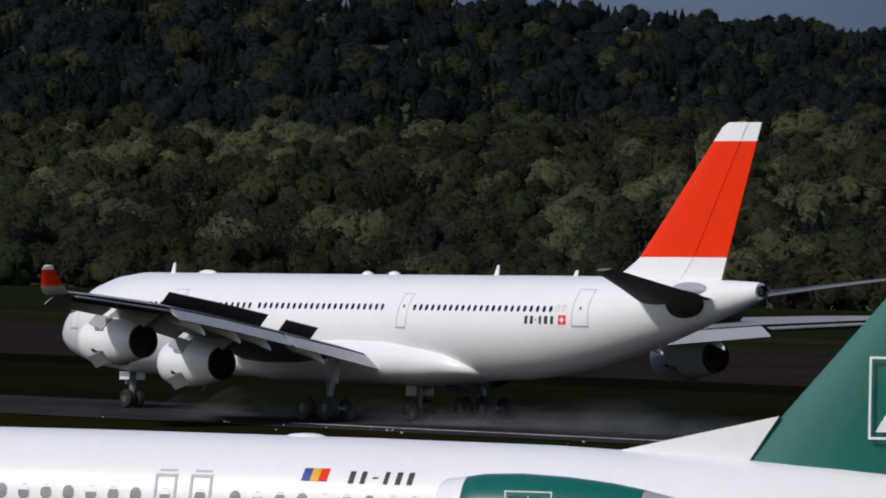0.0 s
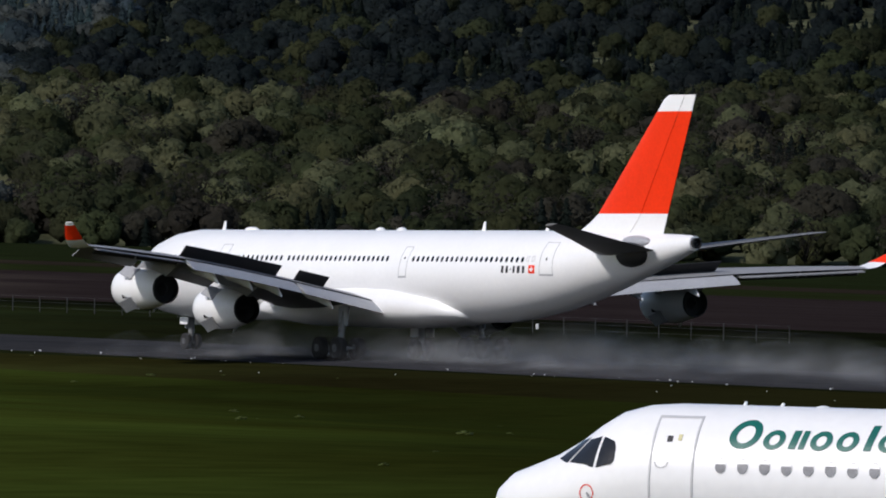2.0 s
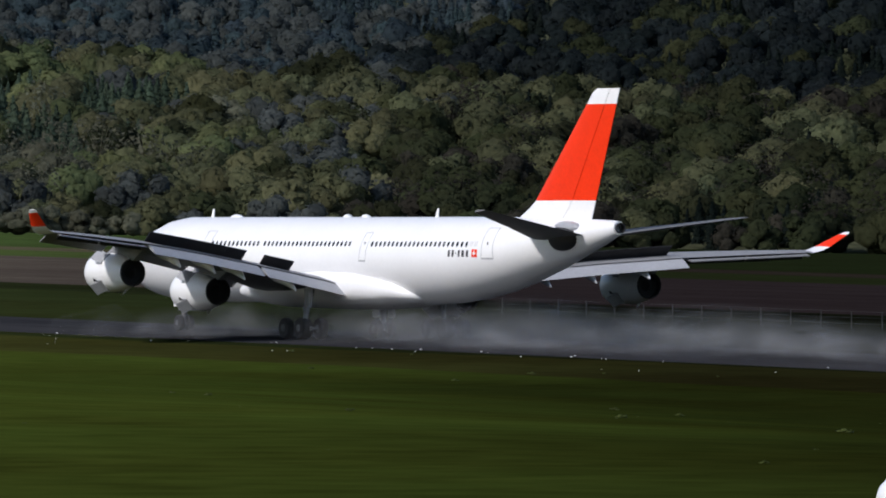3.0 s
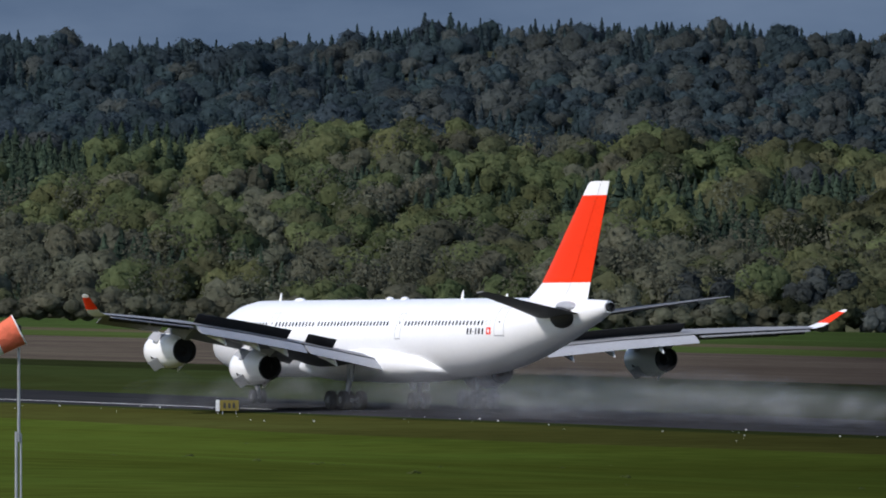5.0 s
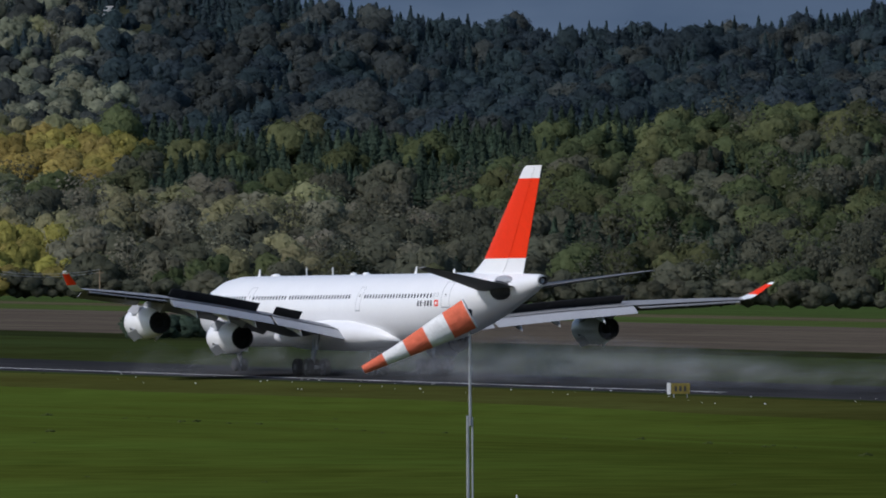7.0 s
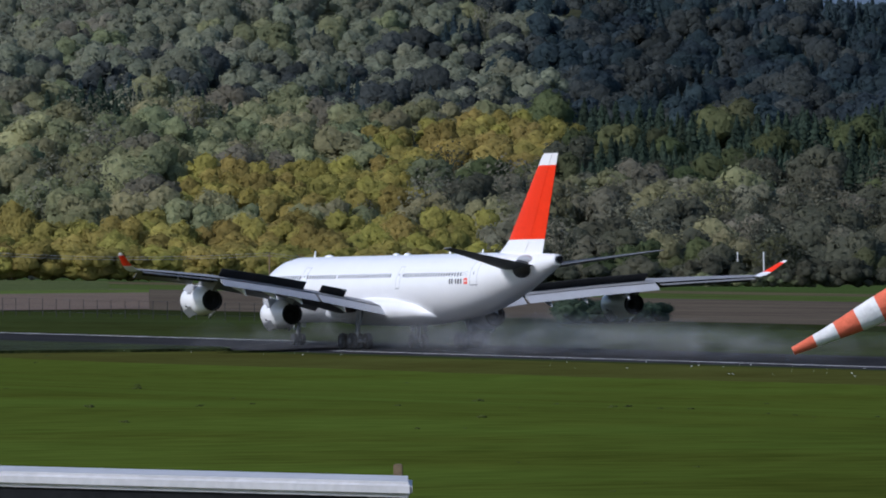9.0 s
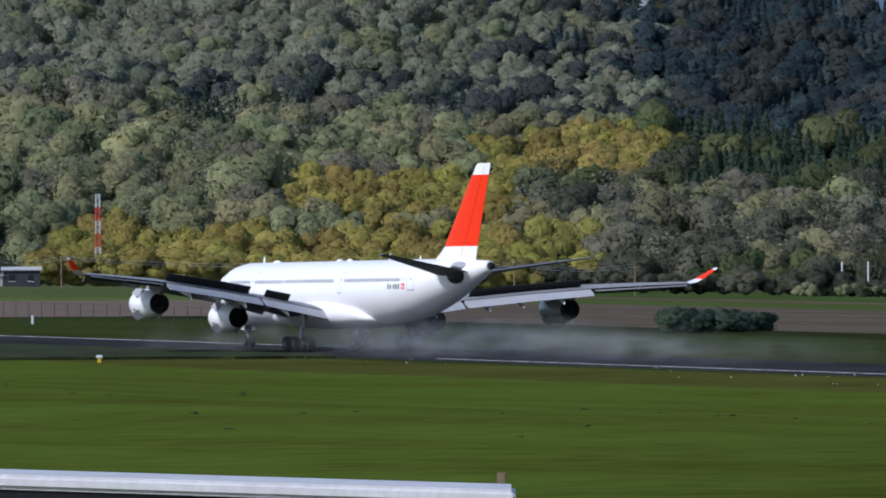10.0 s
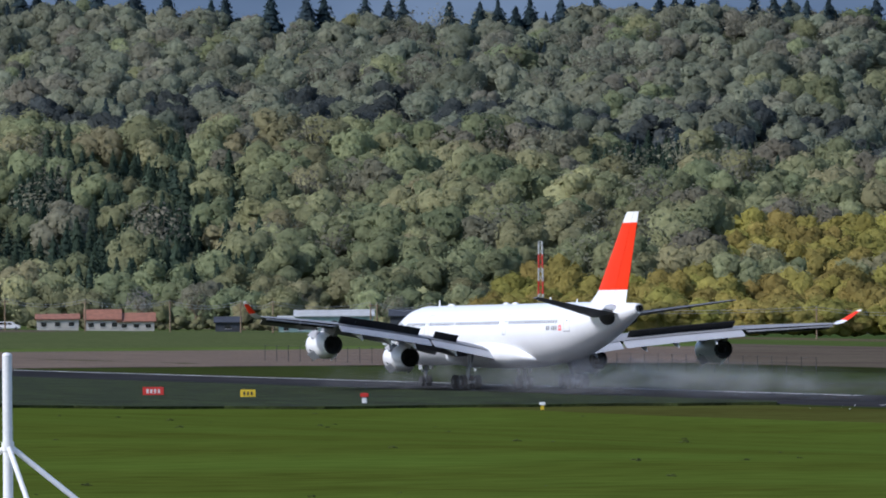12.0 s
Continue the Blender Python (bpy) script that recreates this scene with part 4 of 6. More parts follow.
        # engines
        for y, s0, zc in ((9.4, 23.7, 2.88), (19.4, 30.3, 3.92)):
            c = (X(s0), sgn * y, zc)
            e = part("engine", lathe(bmesh.new(), [(0.35, 0.92), (0.1, 0.98), (0.0, 1.06), (0.1, 1.14), (0.5, 1.22), (1.3, 1.27), (2.3, 1.26), (3.2, 1.15), (4.0, 0.98), (4.6, 0.86), (4.6, 0.80), (3.6, 0.80)], "x", c, 36), WHITE, root, "white engine nacelle with reverser doors open", sharp=50)
            part("fan", lathe(bmesh.new(), [(0.5, 0.0), (0.9, 0.3), (1.0, 0.95), (1.1, 0.95), (1.1, 0.0)], "x", c, 24), DARK, e)
            part("nozzle", lathe(bmesh.new(), [(4.45, 0.905), (4.615, 0.872), (4.615, 0.79), (4.2, 0.77), (4.15, 0.4), (4.3, 0.25), (4.62, 0.03), (4.62, 0.0)], "x", c, 36), BLACK, e, "black exhaust opening")
            for f in (45, 135, 225, 315):
                fm = Matrix.Translation(c) @ Matrix.Rotation(radians(f), 4, "X")
                bm = bmesh.new()
                box(bm, -0.62, 0.5, -0.42, 0.42, -0.03, 0.03, fm @ Matrix.Translation((2.05, 0, 1.36)) @ Matrix.Rotation(radians(30), 4, "Y"), 0.02)
                part("reverser_door", bm, LIGHTGREY if f in (45, 135) else WHITE, e, smooth=False)
                bm = bmesh.new()
                box(bm, -0.2, 0.42, -0.48, 0.48, -0.05, 0.02, fm @ Matrix.Translation((2.0, 0, 1.255)))
                part("reverser_opening", bm, GREYPAINT, e, smooth=False)
                bm = slab(bmesh.new(), [fm @ Vector(q) for q in ((1.62, 0.40, 1.275), (1.62, 0.62, 1.19), (2.02, 0.46, 1.26))], 0.05, fm.to_3x3() @ Vector((0, 0.4, 1)))
                part("door_gap", bm, BLACK, e, "black gap beside the reverser door", smooth=False)
            z, a, b = wing_at(y)
            bm = bmesh.new()
            slab(bm, [(X(s0 + 1.2), sgn * y - 0.2, zc + 1.15), (X(s0 + 4.8), sgn * y - 0.2, zc + 0.75), (X(s0 + 6.2), sgn * y - 0.2, z - 0.3), (X(a + 0.6), sgn * y - 0.2, z + 0.05)], 0.4, (0, 1, 0))
            part("pylon", bm, WINGPAINT, root, smooth=False)
    # landing gear
    def leg(x, y, zb, ztop, axles, track, r, w, name):
        g = part(name, tube(bmesh.new(), (x, y, zb + r), (x, y * 0.9, ztop), 0.17, 0.22, 12), GEARPAINT, root)
        bm = tube(bmesh.new(), (x, y, zb + r + 1.1), (x - 1.3, y * 0.8, ztop), 0.08, 0.08, 8)
        part("drag_brace", bm, GEARPAINT, g)
        if len(axles) > 1:
            part("bogie_beam", tube(bmesh.new(), (x + axles[0], y, zb + r), (x + axles[-1], y, zb + r), 0.15, 0.15, 10), GEARPAINT, g)
        for a in axles:
            part("axle", tube(bmesh.new(), (x + a, y - track / 2, zb + r), (x + a, y + track / 2, zb + r), 0.09, 0.09, 8), GEARPAINT, g)
            for s in (-1, 1):
                c = (x + a, y + s * track / 2, zb + r)
                t = part("wheel", wheel_mesh(bmesh.new(), c, r, w), TYRE, g)
                part("hub", hub_mesh(bmesh.new(), c, r, w), HUB, t, "dull metal hub")
        return g
    leg(X(32.4), -5.34, -0.09, 3.2, (-1.0, 1.0), 1.4, 0.69, 0.5, "main_gear")
    leg(X(32.4), 5.34, 0.09, 3.2, (-1.0, 1.0), 1.4, 0.69, 0.5, "main_gear")
    leg(X(33.5), 0.0, 0.02, 2.4, (0.0,), 1.0, 0.62, 0.42, "centre_gear")
    n = leg(X(6.9), 0.0, 0.36, 3.0, (0.0,), 0.72, 0.52, 0.36, "nose_gear")
    part("gear_lamp", box(bmesh.new(), X(6.6), X(6.75), -0.3, 0.3, 1.7, 1.95), STEEL, n, smooth=False)
    for y in (-0.75, 0.75):
        part("gear_door", box(bmesh.new(), X(6.4), X(7.3), y * 0.7 - 0.03, y * 0.7 + 0.03, 1.95, 2.4), WHITE, root, smooth=False)
    for y in (-4.7, 4.7):
        part("gear_door", box(bmesh.new(), X(31.9), X(32.9), y - 0.03 - 0.35 * (1 if y < 0 else -1), y + 0.03 - 0.35 * (1 if y < 0 else -1), 2.0, 3.2), GREYPAINT, root, smooth=False)
    for y in (-0.95, 0.95):
        part("gear_door", box(bmesh.new(), X(33.1), X(34.0), y * 0.6 - 0.03, y * 0.6 + 0.03, 1.4, 2.2), GREYPAINT, root, smooth=False)
    return root


AIRLINER = airliner()


# ---- parked twin-jet ----
def twinjet():
    aft = Vector((0.801, 0.599, 0)).normalized()
    turn = math.degrees(math.atan2(aft.y, aft.x))
    root = thing("twinjet", pose(-204.9, 134.3, APRON, 0, 0, turn) @ pose(0, 0, 0, 0, 0.3, 0), "white twin-jet with teal fin and engines, parked on the apron", "airplane")
    hull = Hull([(0, 2.43, 0.05, 0.05), (0.12, 2.43, 0.30, 0.28), (0.45, 2.44, 0.62, 0.58), (1.0, 2.46, 0.90, 0.78), (1.5, 2.53, 1.12, 0.92), (2.05, 2.64, 1.30, 1.13), (2.5, 2.75, 1.43, 1.36), (2.95, 2.84, 1.52, 1.54),
                 (3.5, 2.90, 1.60, 1.63), (4.2, 2.92, 1.65, 1.66), (8, 2.92, 1.65, 1.65), (14, 2.92, 1.65, 1.65), (20, 2.90, 1.65, 1.64), (24, 2.93, 1.58, 1.56), (27, 3.02, 1.35, 1.34), (30, 3.2, 0.95, 0.98), (32.5, 3.35, 0.45, 0.6)])
    fus = part("fuselage", hull.skin(bmesh.new(), 56), WHITE, root, sharp=60)
    # grey belly
    rings = []
    for k in range(60):
        x = 0.02 + 27.5 * (k / 59) ** 1.4
        f = hull.angle(x, 2.36 - 0.004 * x)
        rings.append([hull.point(x, f + (-math.pi - 2 * f) * j / 20, 0.008) for j in range(21)])
    bm = bmesh.new()
    vs = [[bm.verts.new(p) for p in r] for r in rings]
    for a, b in zip(vs, vs[1:]):
        for j in range(20):
            bm.faces.new((a[j], a[j + 1], b[j + 1], b[j]))
    part("belly_panel", bm, BELLY, fus, "grey painted belly")
    # cockpit glazing
    for o in ([(1.62, 3.30), (1.95, 3.28), (2.40, 3.82), (2.22, 3.80)], [(2.0, 3.28), (2.66, 3.22), (2.74, 3.86), (2.47, 3.84)], ):
        part("cockpit_window", hull.decal(bmesh.new(), dense(o, 3), 0.014), GLASS, fus, smooth=False)
    part("cockpit_window", hull.decal(bmesh.new(), dense([(2.73, 3.22), (3.05, 3.25), (3.16, 3.38), (3.16, 3.66), (3.06, 3.84), (2.81, 3.86)], 2), 0.014), GLASS, fus, smooth=False)
    # front door
    d = part("front_door", hull.rim(bmesh.new(), 3.98, 4.98, 2.42, 4.34, 0.045), LINE, fus, "closed white front door with grey outline", smooth=False)
    part("door_window", hull.decal(bmesh.new(), dense([(4.31, 3.80), (4.43, 3.80), (4.43, 3.93), (4.31, 3.93)])), INK, d, smooth=False)
    part("door_placard", hull.decal(bmesh.new(), dense([(4.55, 3.83), (4.63, 3.83), (4.63, 3.96), (4.55, 3.96)])), SALLOW, d, "small yellow placard", smooth=False)
    bm = bmesh.new()
    for k in range(8):
        a, b = math.pi + math.pi * k / 8, math.pi + math.pi * (k + 1) / 8
        hull.decal(bm, [(4.25 + r * math.cos(f), 3.38 + 0.8 * r * math.sin(f)) for r, f in ((0.16, a), (0.16, b), (0.13, b), (0.13, a))])
    part("door_handle", bm, LINE, d, smooth=False)
    part("door_sill", hull.decal(bmesh.new(), dense([(3.88, 2.20), (5.04, 2.20), (5.04, 2.46), (3.88, 2.46)]), 0.02), DARK, d, "black scuff plate", smooth=False)
    ring = [(2.54 + 0.17 * math.cos(a), 2.68 + 0.19 * math.sin(a)) for a in (2 * math.pi * k / 20 for k in range(21))]
    bm = bmesh.new()
    for a, b in zip(ring, ring[1:]):
        c = (2.54, 2.68)
        ia, ib = [(c[0] + (p[0] - c[0]) * 0.86, c[1] + (p[1] - c[1]) * 0.86) for p in (a, b)]
        hull.decal(bm, [a, b, ib, ia])
    part("warning_ring", bm, RED, fus, "thin red ring around a probe", smooth=False)
    part("probe", tube(bmesh.new(), hull.point(2.55, hull.angle(2.55, 2.68)), hull.point(2.62, hull.angle(2.62, 2.64), 0.12), 0.02), STEEL, fus)
    part("probe", tube(bmesh.new(), hull.point(2.6, hull.angle(2.6, 2.0)), hull.point(2.75, hull.angle(2.75, 1.95), 0.15), 0.03), RED, fus, "red probe cover")
    # cabin windows with half-drawn blinds
    for k in range(33):
        x = 5.58 + 0.486 * k
        if k > 22:
            x = 17.45 + 0.48 * (k - 23)
        elif k > 20:
            x = 15.93 + 0.76 * (k - 21)
        z = 3.34 - 0.006 * (x - 5)
        w = part("window", hull.decal(bmesh.new(), oval(x, z, 0.125, 0.17, 14, 0.8)), WHITE, fus, smooth=False)
        lo = oval(x, z, 0.118, 0.16, 14, 0.8)
        cut = z + 0.03 + 0.07 * (k % 3) * (1 if k > 9 else 0.2)
        part("pane", hull.decal(bmesh.new(), [(a, min(b, cut)) for a, b in lo], 0.018), WINGLASS, w, smooth=False)
        part("blind_gap", hull.decal(bmesh.new(), [(a, max(b, z + 0.14)) for a, b in oval(x, z, 0.07, 0.165, 10, 0.8)], 0.019), LINE, w, smooth=False)
    for x in (15.69, 16.45):
        part("emergency_exit", hull.rim(bmesh.new(), x, x + 0.48, 2.88, 3.73, 0.06), LINE, fus, "grey outlined overwing exit", smooth=False)
        part("exit_gutter", hull.decal(bmesh.new(), dense([(x + 0.08, 3.78), (x + 0.45, 3.78), (x + 0.45, 3.82), (x + 0.08, 3.82)])), LINE, fus, smooth=False)
    # airline name as plain rings and slanted strokes
    def slant(x, z):
        return (x + 0.22 * (z - 3.72), z)
    def ring(x0, x1, z0, z1, w):
        bm, n = bmesh.new(), 36
        cx, cz, rx, rz = (x0 + x1) / 2, (z0 + z1) / 2, (x1 - x0) / 2, (z1 - z0) / 2
        loops = []
        for d, off in ((0, -0.01), (0, 0.013), (w, 0.013), (w, -0.01)):
            pts = [slant(cx + (rx - d) * math.cos(f), cz + (rz - 0.75 * d) * math.sin(f)) for f in (2 * math.pi * k / n for k in range(n))]
            loops.append([bm.verts.new(hull.point(x, hull.angle(x, z), off)) for x, z in pts])
        for a, b in zip(loops, loops[1:]):
            for k in range(n):
                bm.faces.new((a[k], a[(k + 1) % n], b[(k + 1) % n], b[k]))
        part("teal_ring", bm, TEAL, fus, "slanted teal livery ring", smooth=False)
    def stroke(x0, w, z0, z1):
        q = [slant(x0, z0), slant(x0 + w, z0), slant(x0 + w, z1), slant(x0, z1)]
        part("teal_bar", hull.decal(bmesh.new(), dense(q, 3), 0.013), TEAL, fus, "slanted teal livery bar", smooth=False)
    ring(5.62, 6.30, 3.70, 4.29, 0.15)
    for x in (6.40, 7.44, 8.02, 8.94):
        ring(x, x + 0.47, 3.70, 4.10, 0.125)
    for x, w, z0, z1 in ((7.0, 0.16, 3.72, 4.10), (7.22, 0.13, 3.72, 4.10), (8.66, 0.16, 3.72, 4.24), (9.54, 0.15, 3.72, 4.10), (9.80, 0.15, 3.72, 4.10), (10.02, 0.13, 3.72, 4.10)):
        stroke(x, w, z0, z1)
    # flag and registration bars
    fl = part("flag", hull.decal(bmesh.new(), dense([(18.82, 3.66), (19.0, 3.66), (19.05, 3.92), (18.87, 3.92)], 2), 0.013), BLUE, fus, "blue, yellow and red flag", smooth=False)
    part("flag_stripe", hull.decal(bmesh.new(), dense([(19.0, 3.66), (19.18, 3.66), (19.23, 3.92), (19.05, 3.92)], 2), 0.013), YELLOW, fl, "yellow flag stripe", smooth=False)
    part("flag_stripe", hull.decal(bmesh.new(), dense([(19.18, 3.66), (19.36, 3.66), (19.41, 3.92), (19.23, 3.92)], 2), 0.013), RED, fl, "red flag stripe", smooth=False)
    for k, w in enumerate((0.11, 0.10, 0.11, 0.09, 0.11, 0.11)):
        x = 19.82 + 0.25 * k
        z0, z1 = (3.63, 3.88) if k != 2 else (3.74, 3.77)
        part("registration_bar", hull.decal(bmesh.new(), dense([(x, z0), (x + w, z0), (x + w + 0.04, z1), (x + 0.04, z1)], 2), 0.013), INK, fus, "dark registration bar", smooth=False)
    # roof aerials
    zt = 4.56
    part("blade_aerial", slab(bmesh.new(), [(8.94, -0.025, zt - 0.03), (9.34, -0.025, zt - 0.03), (9.22, -0.025, zt + 0.06), (9.42, -0.025, zt + 0.33), (9.26, -0.025, zt + 0.33)], 0.05, (0, 1, 0)), WHITE, fus, smooth=False)
    for x, h in ((5.55, 0.09), (6.38, 0.08)):
        part("stub_aerial", tube(bmesh.new(), (x, 0, zt - 0.03), (x + 0.04, 0, zt + h), 0.05, 0.03), WHITE, fus)
    for x, l in ((7.3, 0.16), (18.5, 0.42)):
        bm = bmesh.new()
        bmesh.ops.create_uvsphere(bm, u_segments=16, v_segments=8, radius=1, matrix=Matrix.Translation((x, 0, zt - 0.02)) @ Matrix.Diagonal((l, 0.2, 0.07, 1)))
        part("dome_aerial", bm, WHITE, fus)
    # fin with white fillet, T-tail
    def upright(bm, st):
        return wing_skin(bm, st, True, 0.9)
    part("fin_fillet", loft(bmesh.new(), [[(x, y * w, z) for x, y, z in ((x0, 0, zb), (x1, 1, zb), (x1, 1, zt2), (x0 + 0.05, 0.2, zt2 if zt2 < 4.6 else zt2))] for (x0, x1, zb, zt2, w) in ((25.0, 28.3, 4.1, 4.4, 0.35), (26.8, 28.5, 4.35, 4.75, 0.2), (28.5, 28.8, 4.7, 5.0, 0.12))]), WHITE, root, sharp=50)
    bm = bmesh.new()
    slab(bm, [(24.7, -0.12, 4.30), (27.95, -0.12, 4.2), (28.62, -0.12, 5.22)], 0.24, (0, 1, 0))
    part("fin_ridge", bm, WHITE, root, smooth=False)
    fin = part("fin", upright(bmesh.new(), [(0, 4.12, 27.72, 32.6), (0, 5.15, 28.6, 33.0), (0, 7.4, 30.55, 34.1), (0, 8.0, 31.05, 34.6)]), TEAL, root, "teal painted tail fin", sharp=50)
    def outline(bm, x0, x1, z0, z1, y, w=0.05):
        for a, b, c, e in ((x0, x0 + w, z0, z1), (x1 - w, x1, z0, z1), (x0 + w, x1 - w, z0, z0 + w), (x0 + w, x1 - w, z1 - w, z1)):
            box(bm, a, b, y - 0.02, y, c, e)
        return bm
    part("logo_outline", outline(bmesh.new(), 30.55, 31.9, 4.8, 6.5, -0.30), WHITE, fin, "white outlined rectangle", smooth=False)
    part("logo_triangle", slab(bmesh.new(), [(30.7, -0.30, 4.95), (31.7, -0.30, 4.95), (31.2, -0.30, 5.8)], 0.02, (0, -1, 0)), WHITE, fin, "white triangle", smooth=False)
    part("tailplane", wing_skin(bmesh.new(), [(-5.0, 8.0, 33.6, 35.2), (0, 8.0, 31.6, 34.9), (5.0, 8.0, 33.6, 35.2)]), WHITE, root, sharp=50)
    # rear engines
    for sgn in (-1, 1):
        c = (22.15, sgn * 2.55, 3.05)
        e = part("engine", lathe(bmesh.new(), [(0.35, 0.72), (0.55, 0.84), (0.9, 0.9), (1.7, 0.93), (2.7, 0.88), (3.6, 0.78), (4.3, 0.66)], "x", c, 32), TEAL, root, "teal engine nacelle with white lip", sharp=50)
        part("inlet_lip", lathe(bmesh.new(), [(0.5, 0.6), (0.12, 0.62), (0.0, 0.70), (0.1, 0.78), (0.36, 0.81), (0.56, 0.85)], "x", c, 32), WHITE, e, "white inlet lip", sharp=50)
        part("tail_pipe", lathe(bmesh.new(), [(4.28, 0.66), (5.2, 0.45), (5.6, 0.36), (5.6, 0.3), (4.4, 0.3)], "x", c, 28), GREYPAINT, e, "bare metal tail pipe", sharp=50)
        part("fan", lathe(bmesh.new(), [(0.5, 0.62), (0.55, 0.1), (0.4, 0.0)], "x", c, 20), DARK, e)
        bm = bmesh.new()
        box(bm, 23.0, 25.8, min(sgn * 1.2, sgn * 2.0), max(sgn * 1.2, sgn * 2.0), 2.95, 3.2)
        part("pylon", bm, WHITE, root, smooth=False)
        if sgn < 0:
            part("logo_outline", outline(bmesh.new(), 23.7, 24.7, 2.93, 3.65, c[1] - 0.90, 0.03), WHITE, e, "white outlined rectangle", smooth=False)
            part("logo_triangle", slab(bmesh.new(), [(23.96, c[1] - 0.9, 3.13), (24.44, c[1] - 0.9, 3.13), (24.2, c[1] - 0.9, 3.55)], 0.02, (0, -1, 0)), WHITE, e, "white triangle", smooth=False)
    # wing, root fairing, gear
    part("root_fairing", loft(bmesh.new(), [[(x, w * math.cos(a), 1.75 + h * math.sin(a)) for a in (2 * math.pi * k / 24 for k in range(24))] for x, w, h in ((12.0, 0.6, 0.2), (13.5, 1.5, 0.55), (15, 1.82, 0.78), (18.5, 1.85, 0.8), (20.5, 1.6, 0.6), (22.5, 0.8, 0.3))]), WHITE, root, sharp=60)
    for sgn in (-1, 1):
        part("wing", wing_skin(bmesh.new(), [(sgn * 1.2, 1.65, 13.2, 18.6), (sgn * 5, 1.82, 14.6, 18.6), (sgn * 14, 2.2, 18.0, 19.8)]), LIGHTGREY, root, sharp=50)
        for y in (2.35, 2.75):
            c = (17.4, sgn * y, 0.5)
            t = part("wheel", wheel_mesh(bmesh.new(), c, 0.5, 0.3), TYRE, root)
            part("hub", hub_mesh(bmesh.new(), c, 0.5, 0.3), STEEL, t)
        part("gear_leg", tube(bmesh.new(), (17.4, sgn * 2.55, 0.5), (17.4, sgn * 2.4, 1.9), 0.1), STEEL, root)
        c = (3.6, sgn * 0.2, 0.32)
        t = part("wheel", wheel_mesh(bmesh.new(), c, 0.32, 0.2), TYRE, root)
        part("hub", hub_mesh(bmesh.new(), c, 0.32, 0.2), STEEL, t)
    part("gear_leg", tube(bmesh.new(), (3.6, 0, 0.32), (3.6, 0, 1.7), 0.08), STEEL, root)
    return root


TWINJET = twinjet()

# ---- windsock ----
SOCK_RED = material("sock_red_cloth", (0.72, 0.145, 0.07), 0.85, var=0.1, scale=4.0, bump=0.3, bscale=6.0)
SOCK_WHITE = material("sock_white_cloth", (0.74, 0.74, 0.73), 0.85, var=0.08, scale=4.0, bump=0.3, bscale=6.0)
SOCK_R, SOCK_TURN = 340.0, 64.46
SOCK_AT = spot(SOCK_TURN, SOCK_R, lift(SOCK_R, -0.72))


def windsock():
    g = ground_z(SOCK_AT.x, SOCK_AT.y)
    root = thing("windsock_mast", pose(SOCK_AT.x, SOCK_AT.y, g, 0, 0, SOCK_TURN), "slim grey steel mast with swivel ring for a windsock", "mast")
    z = SOCK_AT.z - g
    jz = lift(SOCK_R, -1.228) - g
    part("upper_pole", tube(bmesh.new(), (0, 0, jz - 0.3), (0, 0, z + 0.1), 0.045, 0.035), STEEL, root)
    part("lower_pole", tube(bmesh.new(), (-0.07, 0, 0), (-0.07, 0, jz), 0.055, 0.045), STEEL, root)
    part("side_tube", tube(bmesh.new(), (0.06, 0.02, jz - 2.7), (0.06, 0.02, jz - 0.05), 0.03, 0.03), GREYPAINT, root)
    part("clamp", box(bmesh.new(), -0.17, 0.12, -0.08, 0.1, jz - 2.8, jz - 2.68, None, 0.01), DARK, root)
    part("base_plate", lathe(bmesh.new(), [(0, 0.4), (0.05, 0.4), (0.06, 0.1)], "z", (0, 0, 0), 16, True), CONCRETE, root)
    part("swivel", lathe(bmesh.new(), [(z - 0.35, 0.05), (z - 0.3, 0.075), (z + 0.1, 0.075), (z + 0.14, 0.03)], "z", (0, 0, 0), 12, True), DARK, root)
    sock = thing("windsock", pose(SOCK_AT.x, SOCK_AT.y, SOCK_AT.z, 0, 0, SOCK_TURN), "red and white striped windsock, half filled and drooping", "windsock")
    # runs along -x from the ring, dropping towards the tip
    names = [(SOCK_RED, 0.0, 0.2), (SOCK_WHITE, 0.2, 0.4), (SOCK_RED, 0.4, 0.6), (SOCK_WHITE, 0.6, 0.8), (SOCK_RED, 0.8, 1.0)]
    L = 3.55
    def ring_at(k):
        r = 0.49 - 0.37 * k
        sag = 0.25 * k * (1 - k) * -0.5
        return [(-k * L, r * (0.92 + 0.1 * k) * math.cos(a) * (1 + 0.03 * math.sin(3 * a + 6 * k)), sag + r * math.sin(a) * (1 + 0.03 * math.cos(2 * a + 9 * k))) for a in (2 * math.pi * j / 26 for j in range(26))]
    for m, a, b in names:
        part("cloth_band", loft(bmesh.new(), [ring_at(a + (b - a) * i / 5) for i in range(6)], caps=False), m, sock, "red cloth band" if m is SOCK_RED else "white cloth band", sharp=80)
    bm = bmesh.new()
    pts = ring_at(0)
    for i in range(26):
        tube(bm, pts[i], pts[(i + 1) % 26], 0.022, 0.022, 6)
    part("hoop", bm, SOCK_WHITE, sock)
    return sock


SOCK = windsock()

# ---- terrace side building ----
ROOF = material("pale_roof_sheet", (0.46, 0.46, 0.47), 0.5, var=0.08, scale=0.5, bump=0.05)
FACADE = material("dark_facade", (0.012, 0.013, 0.015), 0.8, var=0.2, scale=0.4, spec=0.1)
WHITEMETAL = material("white_enamel", (0.75, 0.75, 0.74), 0.4, var=0.06, scale=2.0)


